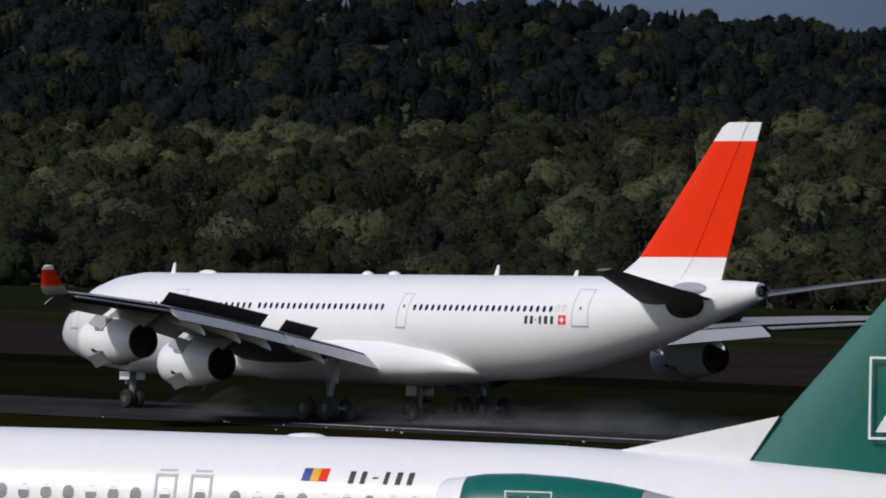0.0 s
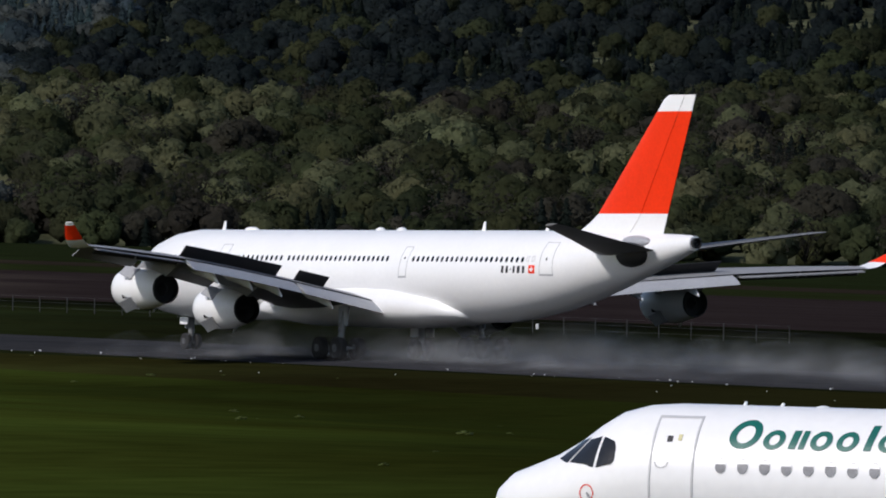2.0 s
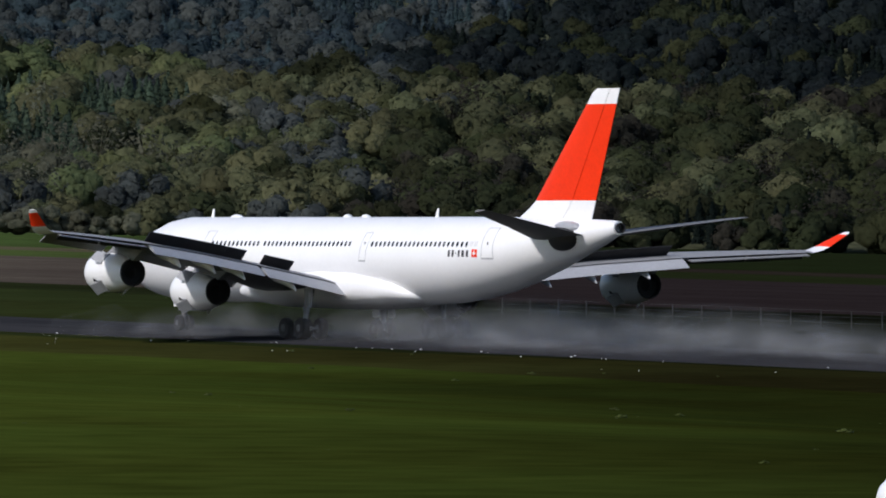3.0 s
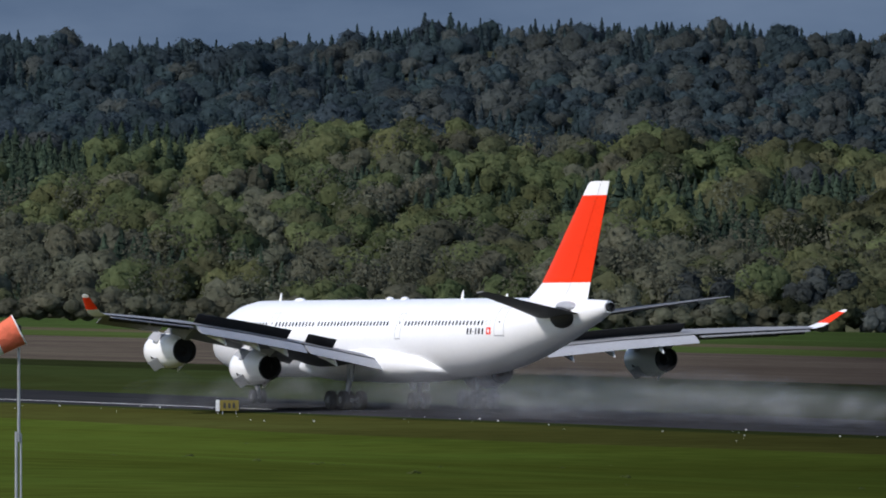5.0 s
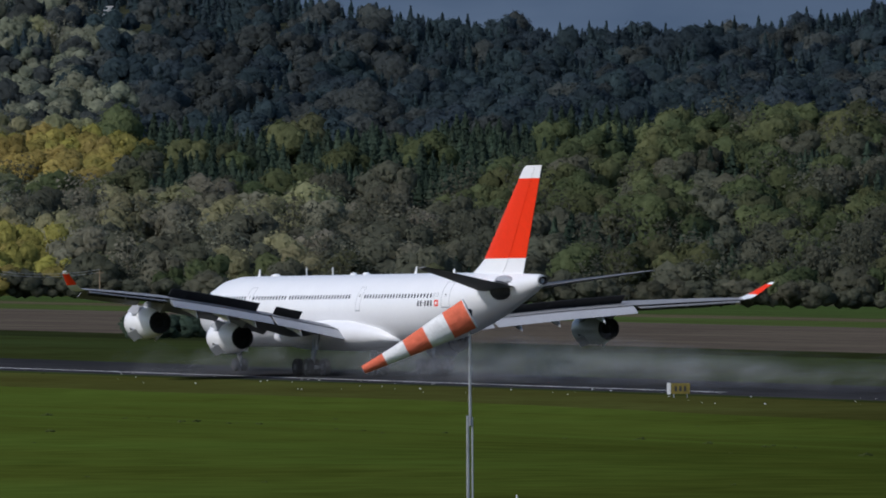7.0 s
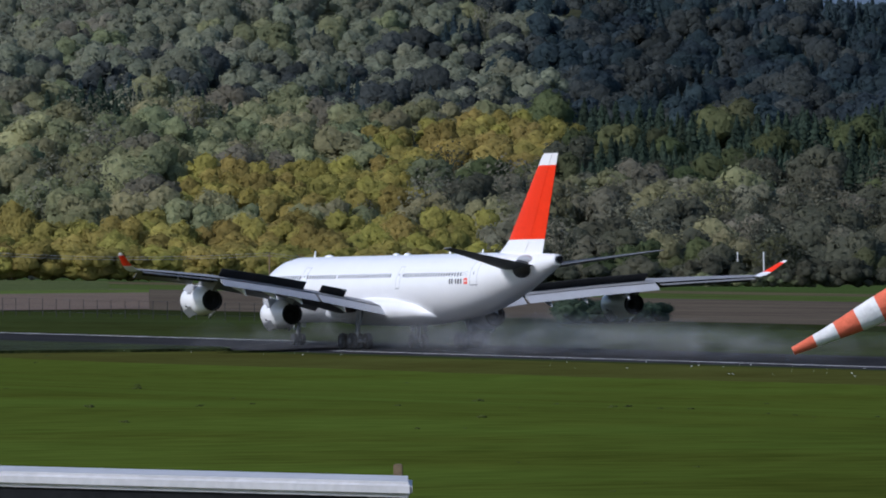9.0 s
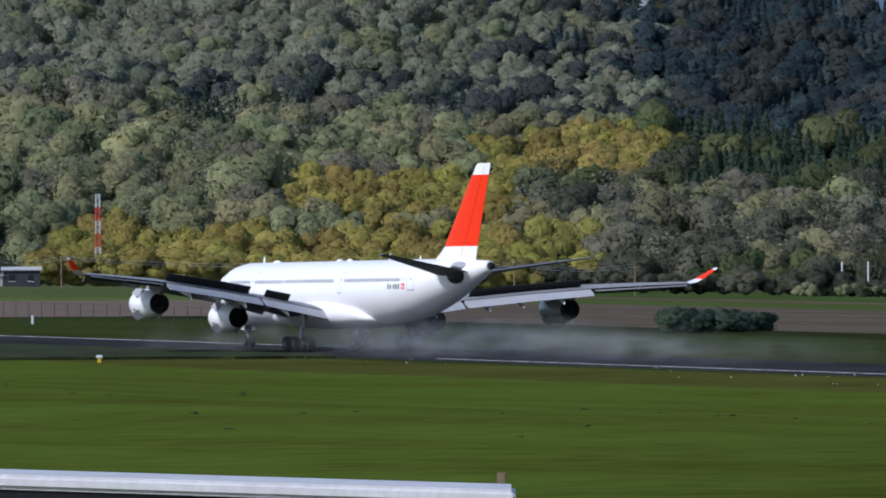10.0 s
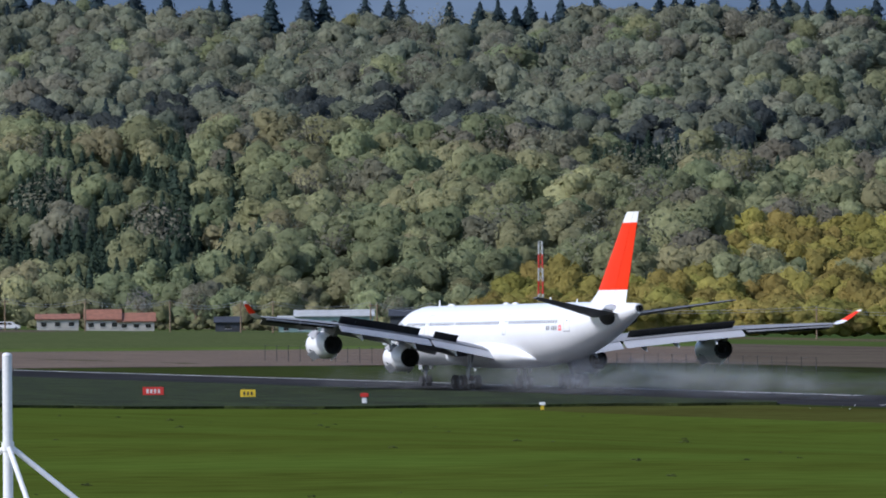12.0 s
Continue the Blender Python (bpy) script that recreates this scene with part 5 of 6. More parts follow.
def terrace_building():
    zt = lift(130, -1.615)
    base = APRON - 0.02
    a = spot(66.9, 130)
    b = a + (spot(70.03, 140) - a) * 2.6
    h = zt - base
    root = thing("terminal_annex", pose(0, 0, base), "low dark-fronted annex with a pale flat metal roof", "building")

    def footprint(front, back, grow):
        u = (b - a).normalized() * grow
        pts = []
        for p, r, g in ((a, front, -1), (b, front, 1), (b, back, 1), (a, back, -1)):
            d = Vector((p.x, p.y, 0)).normalized()
            q = p + d * r + u * g
            pts.append((q.x, q.y))
        return pts
    part("wall", slab(bmesh.new(), [(x, y, 0) for x, y in footprint(0.15, 2.4, -0.1)], h - 0.18, (0, 0, 1)), FACADE, root, smooth=False)
    bm = slab(bmesh.new(), [(x, y, h - 0.18) for x, y in footprint(0.0, 2.6, 0.0)], 0.18, (0, 0, 1))
    bmesh.ops.bevel(bm, geom=bm.edges[:], offset=0.05, segments=3, affect="EDGES")
    part("roof", bm, ROOF, root)
    u = (b - a).normalized()
    turn = math.degrees(math.atan2(u.y, u.x))
    L = (b - a).length
    for k in range(int(L / 2.5) - 1):
        p = a + u * (1.2 + 2.5 * k)
        m = pose(p.x, p.y, 0, 0, 0, turn)
        w = part("window", box(bmesh.new(), 0, 1.5, 0.06, 0.13, h - 3.2, h - 1.5, m), GLASS, root, smooth=False)
        part("sill", box(bmesh.new(), -0.05, 1.55, 0.06, 0.2, h - 3.27, h - 3.2, m), ROOF, w, smooth=False)
    # braced white post on the roof
    p = spot(71.63, 146.8)
    zb, zj, ztop = zt, lift(146.8, -1.126), lift(146.8, -0.675)
    post = thing("aerial_post", pose(p.x, p.y, zb, 0, 0, 71.6), "white painted tubular post with three braces on the roof", "post")
    part("pole", tube(bmesh.new(), (0, 0, 0), (0, 0, ztop - zb), 0.065, 0.062, 14), WHITEMETAL, post)
    part("cap", lathe(bmesh.new(), [(ztop - zb, 0.068), (ztop - zb + 0.03, 0.05), (ztop - zb + 0.04, 0.0)], "z", (0, 0, 0), 14), WHITEMETAL, post)
    part("collar", lathe(bmesh.new(), [(zj - zb - 0.06, 0.08), (zj - zb + 0.06, 0.08)], "z", (0, 0, 0), 14, True), WHITEMETAL, post)
    for x, y in ((0.98, 0.1), (0.28, -0.9), (-0.9, 0.3)):
        part("brace", tube(bmesh.new(), (0.03 * x, 0.03 * y, zj - zb), (x, y, 0), 0.035, 0.035, 8), WHITEMETAL, post)


terrace_building()

# ---- airfield signs and markers ----
SIGNRED = material("sign_red", (0.55, 0.03, 0.02), 0.5, var=0.08, scale=2.0)
SIGNYEL = material("sign_yellow", (0.70, 0.50, 0.02), 0.5, var=0.08, scale=2.0)
OCHRE = material("dull_sign_yellow", (0.20, 0.155, 0.02), 0.7, var=0.15, scale=2.0)
SIGNBLK = material("sign_black", (0.02, 0.02, 0.02), 0.6, var=0.1, scale=2.0)
WOOD = material("weathered_wood", (0.24, 0.17, 0.10), 0.8, var=0.2, scale=3.0, bump=0.2)


def sign(x, y, w, h, mat, ink, n, label, turn=70.0, foot=0.25):
    root = thing("taxiway_sign", pose(x, y, ground_z(x, y), 0, 0, turn), label, "sign", "airfield signs")
    part("panel", box(bmesh.new(), -w / 2, w / 2, -0.12, 0.12, foot, foot + h, None, 0.03), mat, root)
    for sx in (-0.35, 0.35):
        part("leg", box(bmesh.new(), sx * w - 0.04, sx * w + 0.04, -0.05, 0.05, -0.1, foot), STEEL, root, smooth=False)
    for k in range(n):
        c = -w * 0.36 + w * 0.72 * (k + 0.5) / n
        part("plain_bar", box(bmesh.new(), c - w * 0.2 / n, c + w * 0.2 / n, -0.135, -0.1, foot + h * 0.25, foot + h * 0.75), ink, root, smooth=False)
    return root


def marker(turn, el, h, w, mat, label, name="marker_post", top=None):
    p = on_ground(turn, el)
    root = thing(name, pose(p.x, p.y, p.z, 0, 0, turn), label, "marker", "marker posts")
    part("shaft", box(bmesh.new(), -w / 2, w / 2, -w / 2, w / 2, -0.1, h, None, w * 0.12), mat, root)
    if top:
        part("head", box(bmesh.new(), -w * 0.85, w * 0.85, -w * 0.7, w * 0.7, h - 0.004, h + w * 0.8, None, w * 0.1), top, root)
    return root


sign(-981.8, 339.9, 1.9, 0.75, SIGNRED, MARK, 4, "red runway sign with white bars on the verge")
sign(-965.3, 343.1, 1.35, 0.65, SIGNYEL, SIGNBLK, 3, "yellow taxiway sign with dark bars on the verge")
far_sign = sign(-726.1, 363.4, 1.35, 0.75, OCHRE, SIGNBLK, 3, "dull yellow taxiway sign with a white end beside the runway", 63.4)
part("end_cap", box(bmesh.new(), -0.95, -0.68, -0.14, 0.14, 0.22, 1.03, None, 0.02), WHITEMETAL, far_sign, "white end cap")
marker(69.854, -0.942, 0.75, 0.42, WHITEMETAL, "white marker box with an orange side", top=SIGNRED)
marker(68.968, -0.97, 0.4, 0.3, SIGNYEL, "yellow edge light on the verge", "edge_light", WHITEMETAL)
marker(54.226, -1.305, 1.0, 0.10, STEEL, "slim grey measuring post with a head", top=STEEL)
marker(53.083, -1.222, 0.3, 0.25, WHITEMETAL, "small white edge light", "edge_light")
marker(56.56, -1.155, 0.4, 0.22, WHITEMETAL, "small white edge light", "edge_light")
marker(62.43, -1.887, 1.2, 0.045, WHITEMETAL, "thin white stake in the grass", "stake")
marker(64.23, -1.84, 1.25, 0.05, WHITEMETAL, "thin white stake in the grass", "stake")
marker(64.06, -1.84, 0.6, 0.5, WHITEMETAL, "white painted concrete marker block", "marker_block")
marker(66.97, -1.70, 1.1, 0.3, WOOD, "short brown wooden post", "wooden_post")
marker(60.0, -0.93, 0.5, 0.22, WHITEMETAL, "small white edge light", "edge_light")
marker(69.3, -0.775, 0.9, 0.25, WHITEMETAL, "white marker on the ploughed field")
for turn, el in ((65.27, -0.64), (65.14, -0.635)):
    p = on_ground(turn, el)
    r = math.hypot(p.x, p.y)
    root = thing("white_pole", pose(p.x, p.y, p.z, 0, 0, turn), "tall pale concrete pole in the field", "pole", "field poles")
    part("pole", tube(bmesh.new(), (0, 0, -0.2), (0, 0, lift(r, -0.485) - p.z), 0.2, 0.16, 8), WHITEMETAL, root)
    part("crossbar", box(bmesh.new(), -0.45, 0.45, -0.06, 0.06, lift(r, -0.485) - p.z - 0.5, lift(r, -0.485) - p.z - 0.4), STEEL, root, smooth=False)


def fence(x0, x1, y, step=4.0, h=1.9):
    root = thing("wire_fence", pose(x0, y, ground_z(x0, y)), "grey wire fence on slim posts along the field", "fence", "perimeter fences")
    n = int((x1 - x0) / step)
    for k in range(n + 1):
        bm = tube(bmesh.new(), (k * step, 0, -0.1), (k * step, 0, h), 0.035, 0.035, 6)
        part("post", bm, SIGNBLK, root)
    for z in (0.26 * h, 0.62 * h, 0.97 * h):
        part("wire", tube(bmesh.new(), (0, 0, z), (n * step, 0, z), 0.008, 0.008, 5), SIGNBLK, root)


fence(-770, -648, 450, h=1.2)
fence(-1260, -1090, 450)

# ---- village, mast and poles at the hill foot ----
TILE = material("clay_roof", (0.27, 0.115, 0.070), 0.8, var=0.18, scale=1.0, bump=0.3, bscale=3.0)
PALE = material("fibre_cement_roof", (0.42, 0.43, 0.42), 0.7, var=0.12, scale=0.6)
RENDER = material("pale_render", (0.42, 0.40, 0.36), 0.85, var=0.1, scale=0.8)
BARN = material("dark_barn_boards", (0.035, 0.04, 0.05), 0.8, var=0.2, scale=0.8)
MINT = material("mint_sheeting", (0.20, 0.30, 0.28), 0.6, var=0.1, scale=0.5)


def house(turn0, turn1, el, eave, ridge, wall, roof, label, depth=8.0, wins=3, name="house"):
    mid = (turn0 + turn1) / 2
    p = spot(mid, 2380)
    p.z = ground_z(p.x, p.y)
    r = math.hypot(p.x, p.y)
    w = math.radians(abs(turn1 - turn0)) * r
    root = thing(name, pose(p.x, p.y, p.z, 0, 0, mid), label, "building", "village buildings")
    part("wall", box(bmesh.new(), -w / 2, w / 2, 0, depth, -0.3, eave), wall, root, smooth=False)
    bm = bmesh.new()
    o = 0.35
    slab(bm, [(-w / 2 - o, -o, eave - 0.05), (w / 2 + o, -o, eave - 0.05), (w / 2 + o, depth / 2, ridge), (-w / 2 - o, depth / 2, ridge)], 0.18, (0, -0.3, 1))
    slab(bm, [(-w / 2 - o, depth + o, eave - 0.05), (-w / 2 - o, depth / 2, ridge), (w / 2 + o, depth / 2, ridge), (w / 2 + o, depth + o, eave - 0.05)], 0.18, (0, 0.3, 1))
    part("roof", bm, roof, root, smooth=False)
    bm = bmesh.new()
    for x in (-w / 2, w / 2 - 0.2):
        slab(bm, [(x, 0, eave - 0.01), (x, depth, eave - 0.01), (x, depth / 2, ridge - 0.02)], 0.2, (1, 0, 0))
    part("gable", bm, wall, root, smooth=False)
    for k in range(wins):
        c = -w / 2 + w * (k + 0.5) / wins
        q = part("window", box(bmesh.new(), c - 0.55, c + 0.55, -0.06, 0.02, eave * 0.35, eave * 0.75), GLASS, root, smooth=False)
        part("sill", box(bmesh.new(), c - 0.65, c + 0.65, -0.12, -0.06, eave * 0.32, eave * 0.35), WHITEMETAL, q, smooth=False)
    return root


def px12(x):
    return 69.456 - (x - 784) * 0.0028125


def px10(x):
    return 67.821 - (x - 784) * 0.0028125


house(px12(64), px12(138), -0.547, 2.2, 3.2, RENDER, TILE, "low pale house with a red tiled roof")
house(px12(150), px12(212), -0.540, 2.2, 4.2, RENDER, TILE, "village house with an orange tiled roof")
house(px12(208), px12(272), -0.538, 1.9, 3.6, RENDER, TILE, "village house with an orange tiled roof")
house(px12(380), px12(424), -0.545, 1.9, 3.0, BARN, BARN, "small dark shed with a red door", wins=1, name="shed")
house(px12(492), px12(650), -0.52, 1.6, 3.4, MINT, PALE, "long mint sheet hangar with a pale roof", 14, 6, "hangar")
house(px10(-60), px10(78), -0.562, 3.4, 4.6, MINT, PALE, "long mint sheet hangar with a pale roof", 12, 5, "hangar")
house(px10(108), px10(190), -0.568, 3.6, 4.9, BARN, BARN, "dark boarded barn with open doors", 10, 2, "barn")
house(px10(168), px10(206), -0.572, 2.2, 2.8, RENDER, PALE, "small pale lean-to beside the barn", 5, 1, "shed")
house(px10(206), px10(272), -0.565, 3.4, 4.0, BARN, PALE, "low barn with a pale roof", 9, 2, "barn")


def van(turn, el, length, label):
    p = on_ground(turn, el)
    root = thing("van", pose(p.x, p.y, p.z, 0, 0, turn), label, "van", "parked vans")
    h, w = 1.7, 1.8
    prof = [(-length / 2, 0.35), (length / 2, 0.35), (length / 2, 0.95), (length / 2 - 0.9, 1.1), (length / 2 - 1.6, h), (-length / 2 + 0.15, h), (-length / 2, 1.5)]
    b = part("body", slab(bmesh.new(), [(x, 0, z) for x, z in prof], w, (0, 1, 0)), WHITEMETAL, root, smooth=False)
    for a, c in ((-length / 2 + 0.4, -0.3), (-0.15, length / 2 - 1.75)):
        part("side_window", box(bmesh.new(), a, c, -0.02, 0.01, 1.1, 1.5), GLASS, b, smooth=False)
    for x in (-length / 2 + 0.8, length / 2 - 0.8):
        for y in (0.1, w - 0.1):
            c = (x, y, 0.33)
            t = part("wheel", wheel_mesh(bmesh.new(), c, 0.33, 0.2), TYRE, root)
            part("hub", hub_mesh(bmesh.new(), c, 0.33, 0.2), STEEL, t)


van(69.70, -0.650, 3.7, "white van parked on the far meadow")
van(px12(14), -0.548, 4.8, "white van parked beside the village")
van(68.93, -0.575, 4.4, "white van parked beside the striped mast")
van(68.75, -0.575, 4.4, "white van parked beside the striped mast")


def lattice_mast(turn, el, top, w0, w1, mats, label, name="lattice_mast"):
    p = on_ground(turn, el)
    r = math.hypot(p.x, p.y)
    H = lift(r, top) - p.z
    root = thing(name, pose(p.x, p.y, p.z, 0, 0, turn), label, "mast")
    n = 7
    for k in range(n):
        bm = bmesh.new()
        z0, z1 = H * k / n, H * (k + 1) / n
        a, b = (w0 + (w1 - w0) * k / n) / 2, (w0 + (w1 - w0) * (k + 1) / n) / 2
        cs = ((-1, -1), (1, -1), (1, 1), (-1, 1))
        for i, (x, y) in enumerate(cs):
            X, Y = cs[(i + 1) % 4]
            tube(bm, (x * a, y * a, z0), (x * b, y * b, z1), 0.17, 0.17, 6)
            zm, m = (z0 + z1) / 2, (a + b) / 2
            for q0, q1, u0, u1 in ((z0, zm, a, m), (zm, z1, m, b)):
                tube(bm, (x * u0, y * u0, q0), (X * u1, Y * u1, q1), 0.06, 0.06, 5)
                tube(bm, (X * u0, Y * u0, q0), (x * u1, y * u1, q1), 0.06, 0.06, 5)
            tube(bm, (x * b, y * b, z1), (X * b, Y * b, z1), 0.06, 0.06, 5)
        part("section", bm, mats[k % len(mats)], root, "red section" if mats[k % len(mats)] is SIGNRED else "white section")
    return root


lattice_mast(68.971, -0.588, -0.131, 1.15, 0.75, (MARK, SIGNRED), "tall red and white lattice mast by the poplars")
PYL_R = 4215.0
pp = spot(66.243, PYL_R)
pz = hill_at(66.243, SPLIT + (1 - SPLIT) * (PYL_R - FOOT_R - 850) / (TOP_R - FOOT_R - 850))[0].z
pyl = thing("hill_pylon", pose(pp.x, pp.y, pz - 0.5, 0, 0, 66), "pale lattice pylon on the wooded ridge", "pylon")
ph = lift(PYL_R, 0.825) - pz
bm = bmesh.new()
for x, y in ((-1, -1), (1, -1), (1, 1), (-1, 1)):
    tube(bm, (x * 1.5, y * 1.5, 0), (x * 0.45, y * 0.45, ph), 0.24, 0.2, 6)
for k in range(6):
    a, b = 1.5 - 1.05 * k / 6, 1.5 - 1.05 * (k + 1) / 6
    tube(bm, (-a, -a, ph * k / 6), (b, -b, ph * (k + 1) / 6), 0.12, 0.12, 5)
    tube(bm, (a, -a, ph * k / 6), (-b, -b, ph * (k + 1) / 6), 0.12, 0.12, 5)
part("legs", bm, MARK, pyl)
for f, w in ((0.72, 2.6), (0.86, 2.2), (0.99, 1.5)):
    part("crossarm", tube(bmesh.new(), (-w, 0, ph * f), (w, 0, ph * f), 0.22, 0.22, 6), MARK, pyl)

POLES = [px12(x) for x in (8, 150, 300, 425, 482, 655, 760)] + [px10(x) for x in (85, 310)] + [67.6, 66.9, 66.3]
prev = None
for turn in sorted(POLES, reverse=True):
    p = spot(turn, 2330)
    z = ground_z(p.x, p.y)
    root = thing("utility_pole", pose(p.x, p.y, z, 0, 0, turn), "wooden utility pole with a crossarm beside the village", "pole", "utility poles")
    h = 6.3
    part("pole", tube(bmesh.new(), (0, 0, -0.3), (0, 0, h), 0.17, 0.13, 8), WOOD, root)
    part("crossarm", box(bmesh.new(), -0.8, 0.8, -0.08, 0.08, h - 0.6, h - 0.45), WOOD, root, smooth=False)
    top = Vector((p.x, p.y, z + h - 0.4))
    if prev is not None:
        wire = thing("power_line", Matrix(), "thin overhead wires between utility poles", "cable", "overhead wires")
        for dz in (0.0, 0.55):
            bm = bmesh.new()
            q = [prev.lerp(top, k / 8) + Vector((0, 0, dz - 1.1 * 4 * (k / 8) * (1 - k / 8))) for k in range(9)]
            for a, b in zip(q, q[1:]):
                tube(bm, a, b, 0.035, 0.035, 4)
            part("wire", bm, STEEL, wire)
    prev = top

# ---- bushes and lone trees on the plain ----
def clump_row(name, turn0, turn1, el, h, mat, label, kind="stuff", n=26):
    rng = np.random.default_rng(int(turn0 * 10))
    R2 = np.random.default_rng(4)
    shapes = [crown_shape(R2, 6, 1.0) for _ in range(5)]
    pl = []
    for k in range(n):
        p = on_ground(turn0 + (turn1 - turn0) * (k + rng.random()) / n, el + 0.01 * rng.random())
        s = 0.7 + 0.6 * rng.random()
        pl.append(((p.x, p.y, p.z - 0.3), h * s, h * 1.5 * s))
    forest(name, pl, shapes, mat, label, "bushes")


clump_row("field_hedge", 65.68, 66.12, -0.835, 2.6, LEAF_DARK, "dark green hedge at the edge of the field")
clump_row("field_bushes", 64.9, 65.5, -0.66, 3.0, LEAF_GREEN, "low green bushes in the meadow")
clump_row("village_bushes", 69.2, 71.6, -0.50, 3.2, LEAF_OLIVE, "bushes and garden trees around the village", n=44)
clump_row("poplar_edge", 66.8, 69.3, -0.50, 7.5, LEAF_YELLOW, "yellow-green young poplars along the meadow", n=60)
clump_row("mixed_edge", 60.5, 66.8, -0.50, 6.0, DIMMED_BARE, "grey leafless trees along the meadow edge", n=70)


def broad_tree(turn, el, h, w, mat, label):
    p = on_ground(turn, el)
    root = thing("tree", pose(p.x, p.y, p.z, 0, 0, turn), label, "tree", "edge trees")
    bm = bmesh.new()
    tube(bm, (0, 0, -0.3), (0.1, 0, h * 0.45), h * 0.035, h * 0.02, 8)
    for k in range(5):
        a = k * 1.3
        tube(bm, (0.1, 0, h * (0.25 + 0.04 * k)), (math.cos(a) * w * 0.3, math.sin(a) * w * 0.3, h * (0.5 + 0.06 * k)), h * 0.015, h * 0.006, 6)
    part("trunk", bm, WOOD, root)
    R3 = np.random.default_rng(int(turn * 100))
    v, f, m = twiggy_shape(R3, 600) if mat in (BARE, BLOSSOM) else crown_shape(R3, 12, 1.0, 1100, 0.03)
    v = v * (w, w, h * 0.88) + (0, 0, h * 0.1)
    me = foliage_mesh("crown", v, f, m, np.tile(R3.random(2), (len(v), 1)), mat)
    c = new("crown", me)
    c.parent = root


for x, h, w, mat, lab in ((500, 10.5, 11, LEAF_GREEN, "large round green tree at the meadow edge"), (430, 7, 6, LEAF_OLIVE, "young olive-green tree at the meadow edge"), (250, 9, 7, BLOSSOM, "pale blossoming tree behind the village"),
                          (345, 9.5, 8, BARE, "grey leafless tree behind the village"), (290, 7, 5, LEAF_OLIVE, "fresh green tree behind the village"), (700, 8, 8, BARE, "brown leafless tree at the meadow edge")):
    broad_tree(px12(x), -0.50, h, w, mat, lab)

# white flowers on the verge
rng = np.random.default_rng(21)
v, f = ico()
pl = []
for k in range(170):
    x = -960 + 620 * rng.random()
    y = 368.5 - 18 * rng.random() ** 2
    s = 0.015 + 0.03 * rng.random() ** 2
    pl.append(((x, y, ground_z(x, y) + 0.15), s, s * 2))
forest("wild_flowers", pl, [(v, f, v)], WHITEMETAL, "small white flowers scattered in the verge", "flowers")
pl = []
for k in range(300):
    t = 50 + 23 * rng.random()
    r = 330 + 640 * rng.random()
    p = spot(t, r)
    if p.y > 366:
        continue
    s = 0.08 + 0.16 * rng.random() ** 2
    pl.append(((p.x, p.y, ground_z(p.x, p.y) - 0.05), s, s * 3))
forest("grass_tufts", pl, [crown_shape(np.random.default_rng(8), 4, 1.0, 40)], TUFT, "coarse tufts standing in the mown grass", "grass")


# ---- spray thrown up by wheels and reversers ----
def spray_material():
    m = bpy.data.materials.new("water_mist")
    m.use_nodes = True
    N, L = m.node_tree.nodes, m.node_tree.links
    N.remove(N["Principled BSDF"])
    d = N.new("ShaderNodeBsdfDiffuse")
    d.inputs["Color"].default_value = (0.42, 0.44, 0.47, 1)
    tr = N.new("ShaderNodeBsdfTransparent")
    mx = N.new("ShaderNodeMixShader")
    co = N.new("ShaderNodeTexCoord")
    n = N.new("ShaderNodeTexNoise")
    n.inputs["Scale"].default_value, n.inputs["Detail"].default_value = 0.35, 5
    L.new(co.outputs["Object"], n.inputs["Vector"])
    mr = N.new("ShaderNodeMapRange")
    mr.inputs["From Min"].default_value, mr.inputs["From Max"].default_value = 0.36, 0.72
    mr.inputs["To Min"].default_value, mr.inputs["To Max"].default_value = 0.0, 0.025
    L.new(n.outputs["Fac"], mr.inputs["Value"])
    L.new(mr.outputs[0], mx.inputs["Fac"])
    L.new(tr.outputs[0], mx.inputs[1])
    L.new(d.outputs[0], mx.inputs[2])
    L.new(mx.outputs[0], N["Material Output"].inputs["Surface"])
    return m


MIST = spray_material()


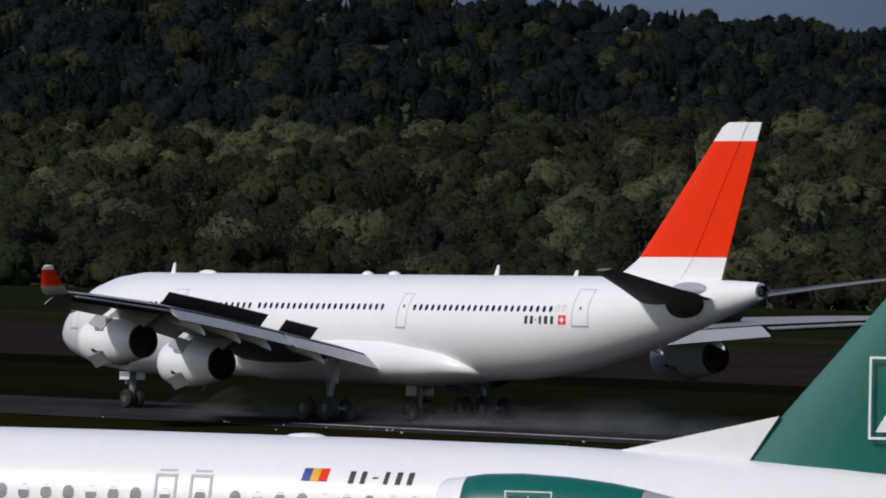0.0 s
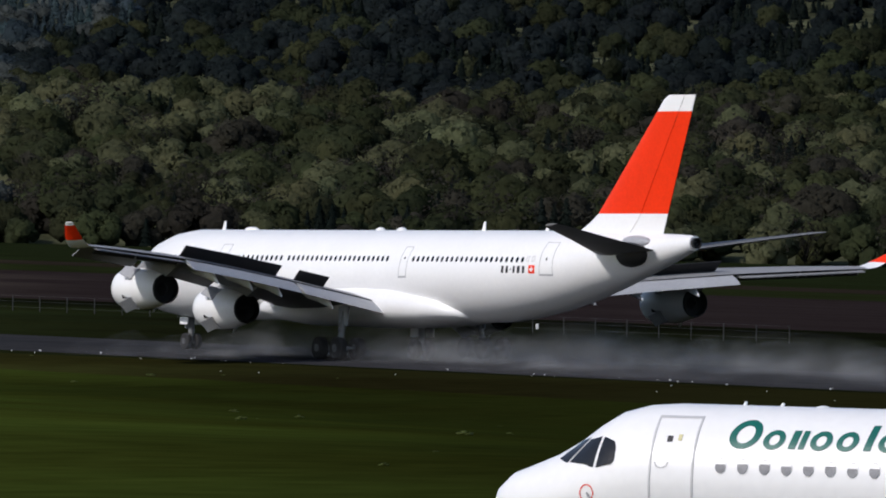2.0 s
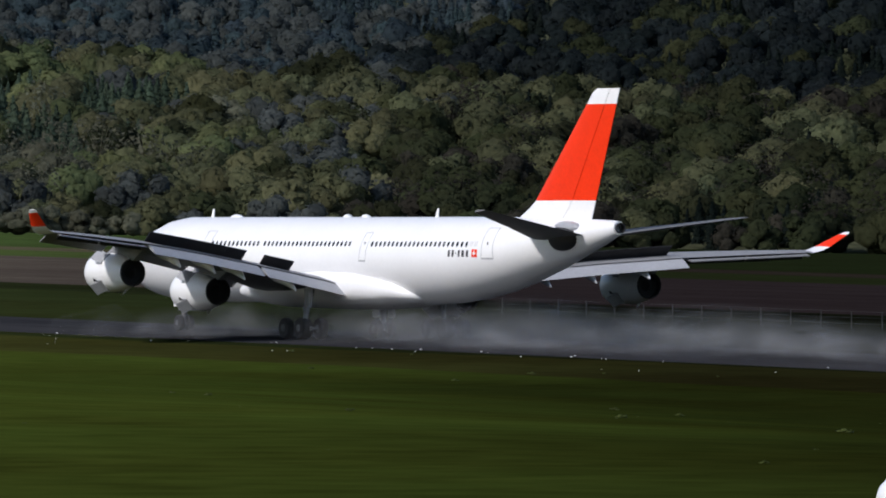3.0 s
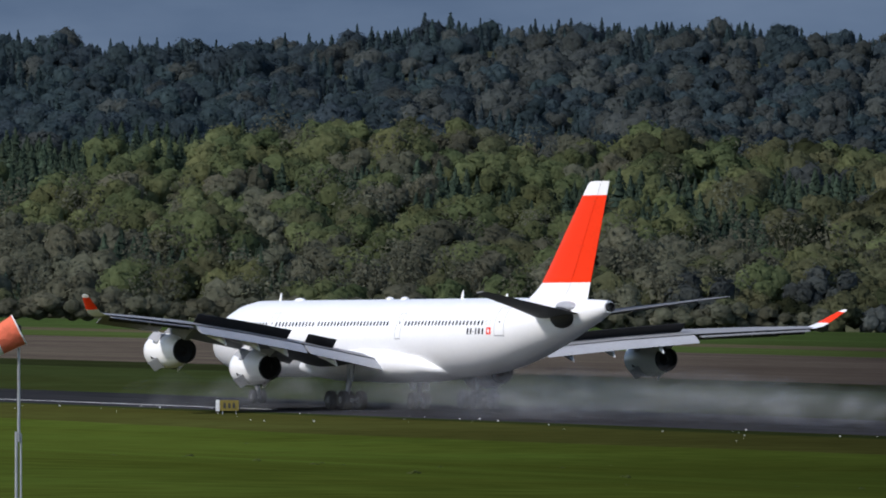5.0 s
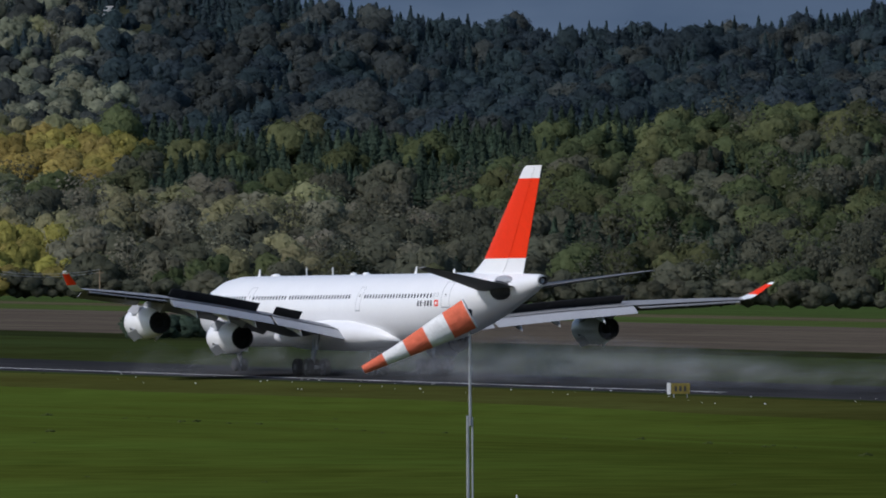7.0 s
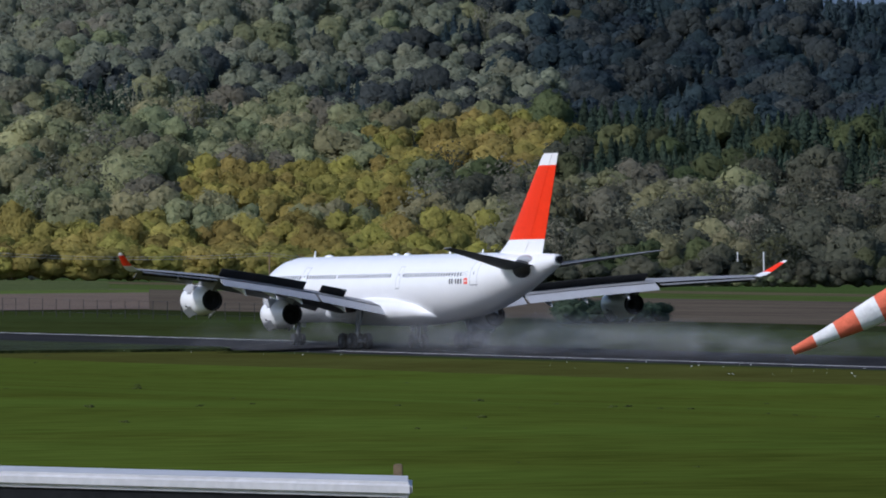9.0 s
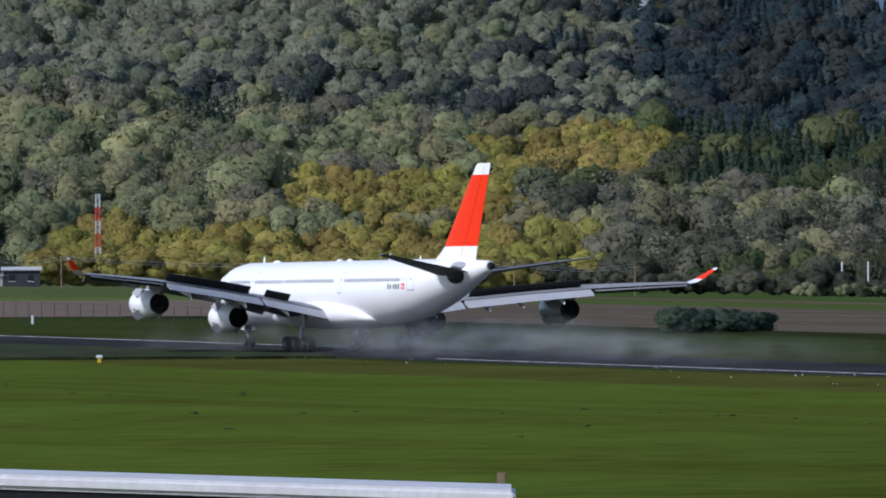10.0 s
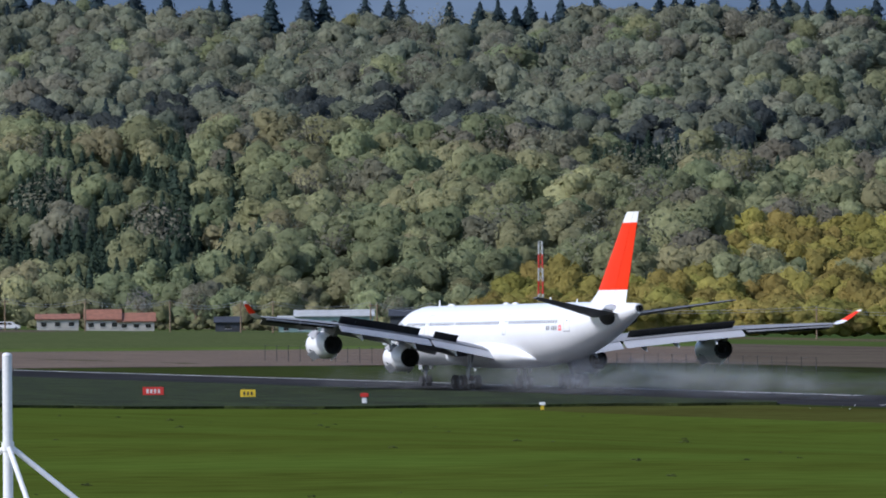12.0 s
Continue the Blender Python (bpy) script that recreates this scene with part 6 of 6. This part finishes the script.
def spray():
    root = thing("water_spray", Matrix(), "grey mist of water spray trailing behind the wheels", "spray")
    rng = np.random.default_rng(9)
    for k in range(66):
        if k >= 59:
            x, y, z, sx, sy, sz = 4 + 40 * rng.random(), -2 + 12 * rng.random(), 1.2 + 0.8 * rng.random(), 12.0, 4.0, 1.7
        elif k < 24:
            x, y, z, sx, sy, sz = -19 + 17 * rng.random(), -14 + 20 * rng.random(), 0.5 + 1.2 * rng.random(), 3.6, 3.0, 1.4
        elif k < 50:
            x, y, z, sx, sy, sz = -3 + 28 * rng.random(), -8 + 17 * rng.random(), 0.6 + 1.2 * rng.random(), 6.0, 3.6, 1.6
        else:
            x, y, z, sx, sy, sz = 16 + 70 * rng.random() ** 1.2, -9 + 20 * rng.random(), 0.4 + 0.9 * rng.random(), 15.0, 5.0, 1.35
        s = 0.7 + 0.6 * rng.random()
        for shell in (1.0, 0.78, 0.55):
            bm = bmesh.new()
            bmesh.ops.create_icosphere(bm, subdivisions=3, radius=shell)
            for v in bm.verts:
                q = v.co * 1.4 + Vector((k * 3.1, shell, 0))
                v.co *= 1 + 0.5 * noise.noise(q)
                v.co = Vector((x + v.co.x * sx * s, y + v.co.y * sy * s, max(0.05 + 0.01 * shell, z + v.co.z * sz * s)))
            part("mist_puff", bm, MIST, root, sharp=180)
    return root


SPRAY = spray()


# ---- what moves ----
def motions():
    roll_out = [
        (0.0, -524.3, 0.88),
        (0.5, -550.8, -0.14),
        (0.6, -555.8, -0.28),
        (1.0, -575.5, -0.94),
        (1.2, -585.9, -1.01),
        (1.5, -602.2, -0.87),
        (2.0, -626.5, -0.38),
        (2.5, -652.9, 0.07),
        (2.7, -662.5, 0.42),
        (4.3, -737.0, 0.93),
        (4.5, -746.0, 0.65),
        (4.6, -750.5, 0.61),
        (4.9, -764.0, 0.69),
        (5.0, -768.4, 0.78),
        (5.5, -790.8, 0.77),
        (6.0, -811.2, 0.25),
        (6.5, -832.4, 0.19),
        (7.0, -851.8, 0.12),
        (7.5, -872.2, -0.08),
        (7.7, -880.1, 0.12),
        (9.3, -941.3, -0.01),
        (9.5, -948.7, 0.13),
        (10.0, -966.2, 0.16),
        (10.5, -984.1, 0.13),
        (11.0, -1001.0, -0.05),
        (11.5, -1018.5, 0.11),
        (12.0, -1034.5, 0.25)]
    rows = [(t, pose(x + S0, RUNWAY, 0.0, -1.3, -0.8, -yaw)) for t, x, yaw in roll_out]
    walk(AIRLINER, rows)
    walk(SPRAY, [(t, pose(x + S0, RUNWAY, -2.1 + 2.1 * min(1.0, t / 4.3))) for t, x, yaw in roll_out])
    # the cloth swings a little about its ring
    sway = [(0.0, 28, 2), (2.0, 31, -3), (4.0, 27, 4), (5.5, 27, 0), (6.0, 27, 3), (6.5, 26, 2), (7.1, 28, -2), (7.7, 29, 0), (8.6, 25, 3), (9.5, 28, -2), (10.6, 30, 2), (12.0, 27, 0)]
    walk(SOCK, [(t, pose(SOCK_AT.x, SOCK_AT.y, SOCK_AT.z, 0, 0, SOCK_TURN + a) @ pose(0, 0, 0, 0, -drop, 0)) for t, drop, a in sway])

motions()
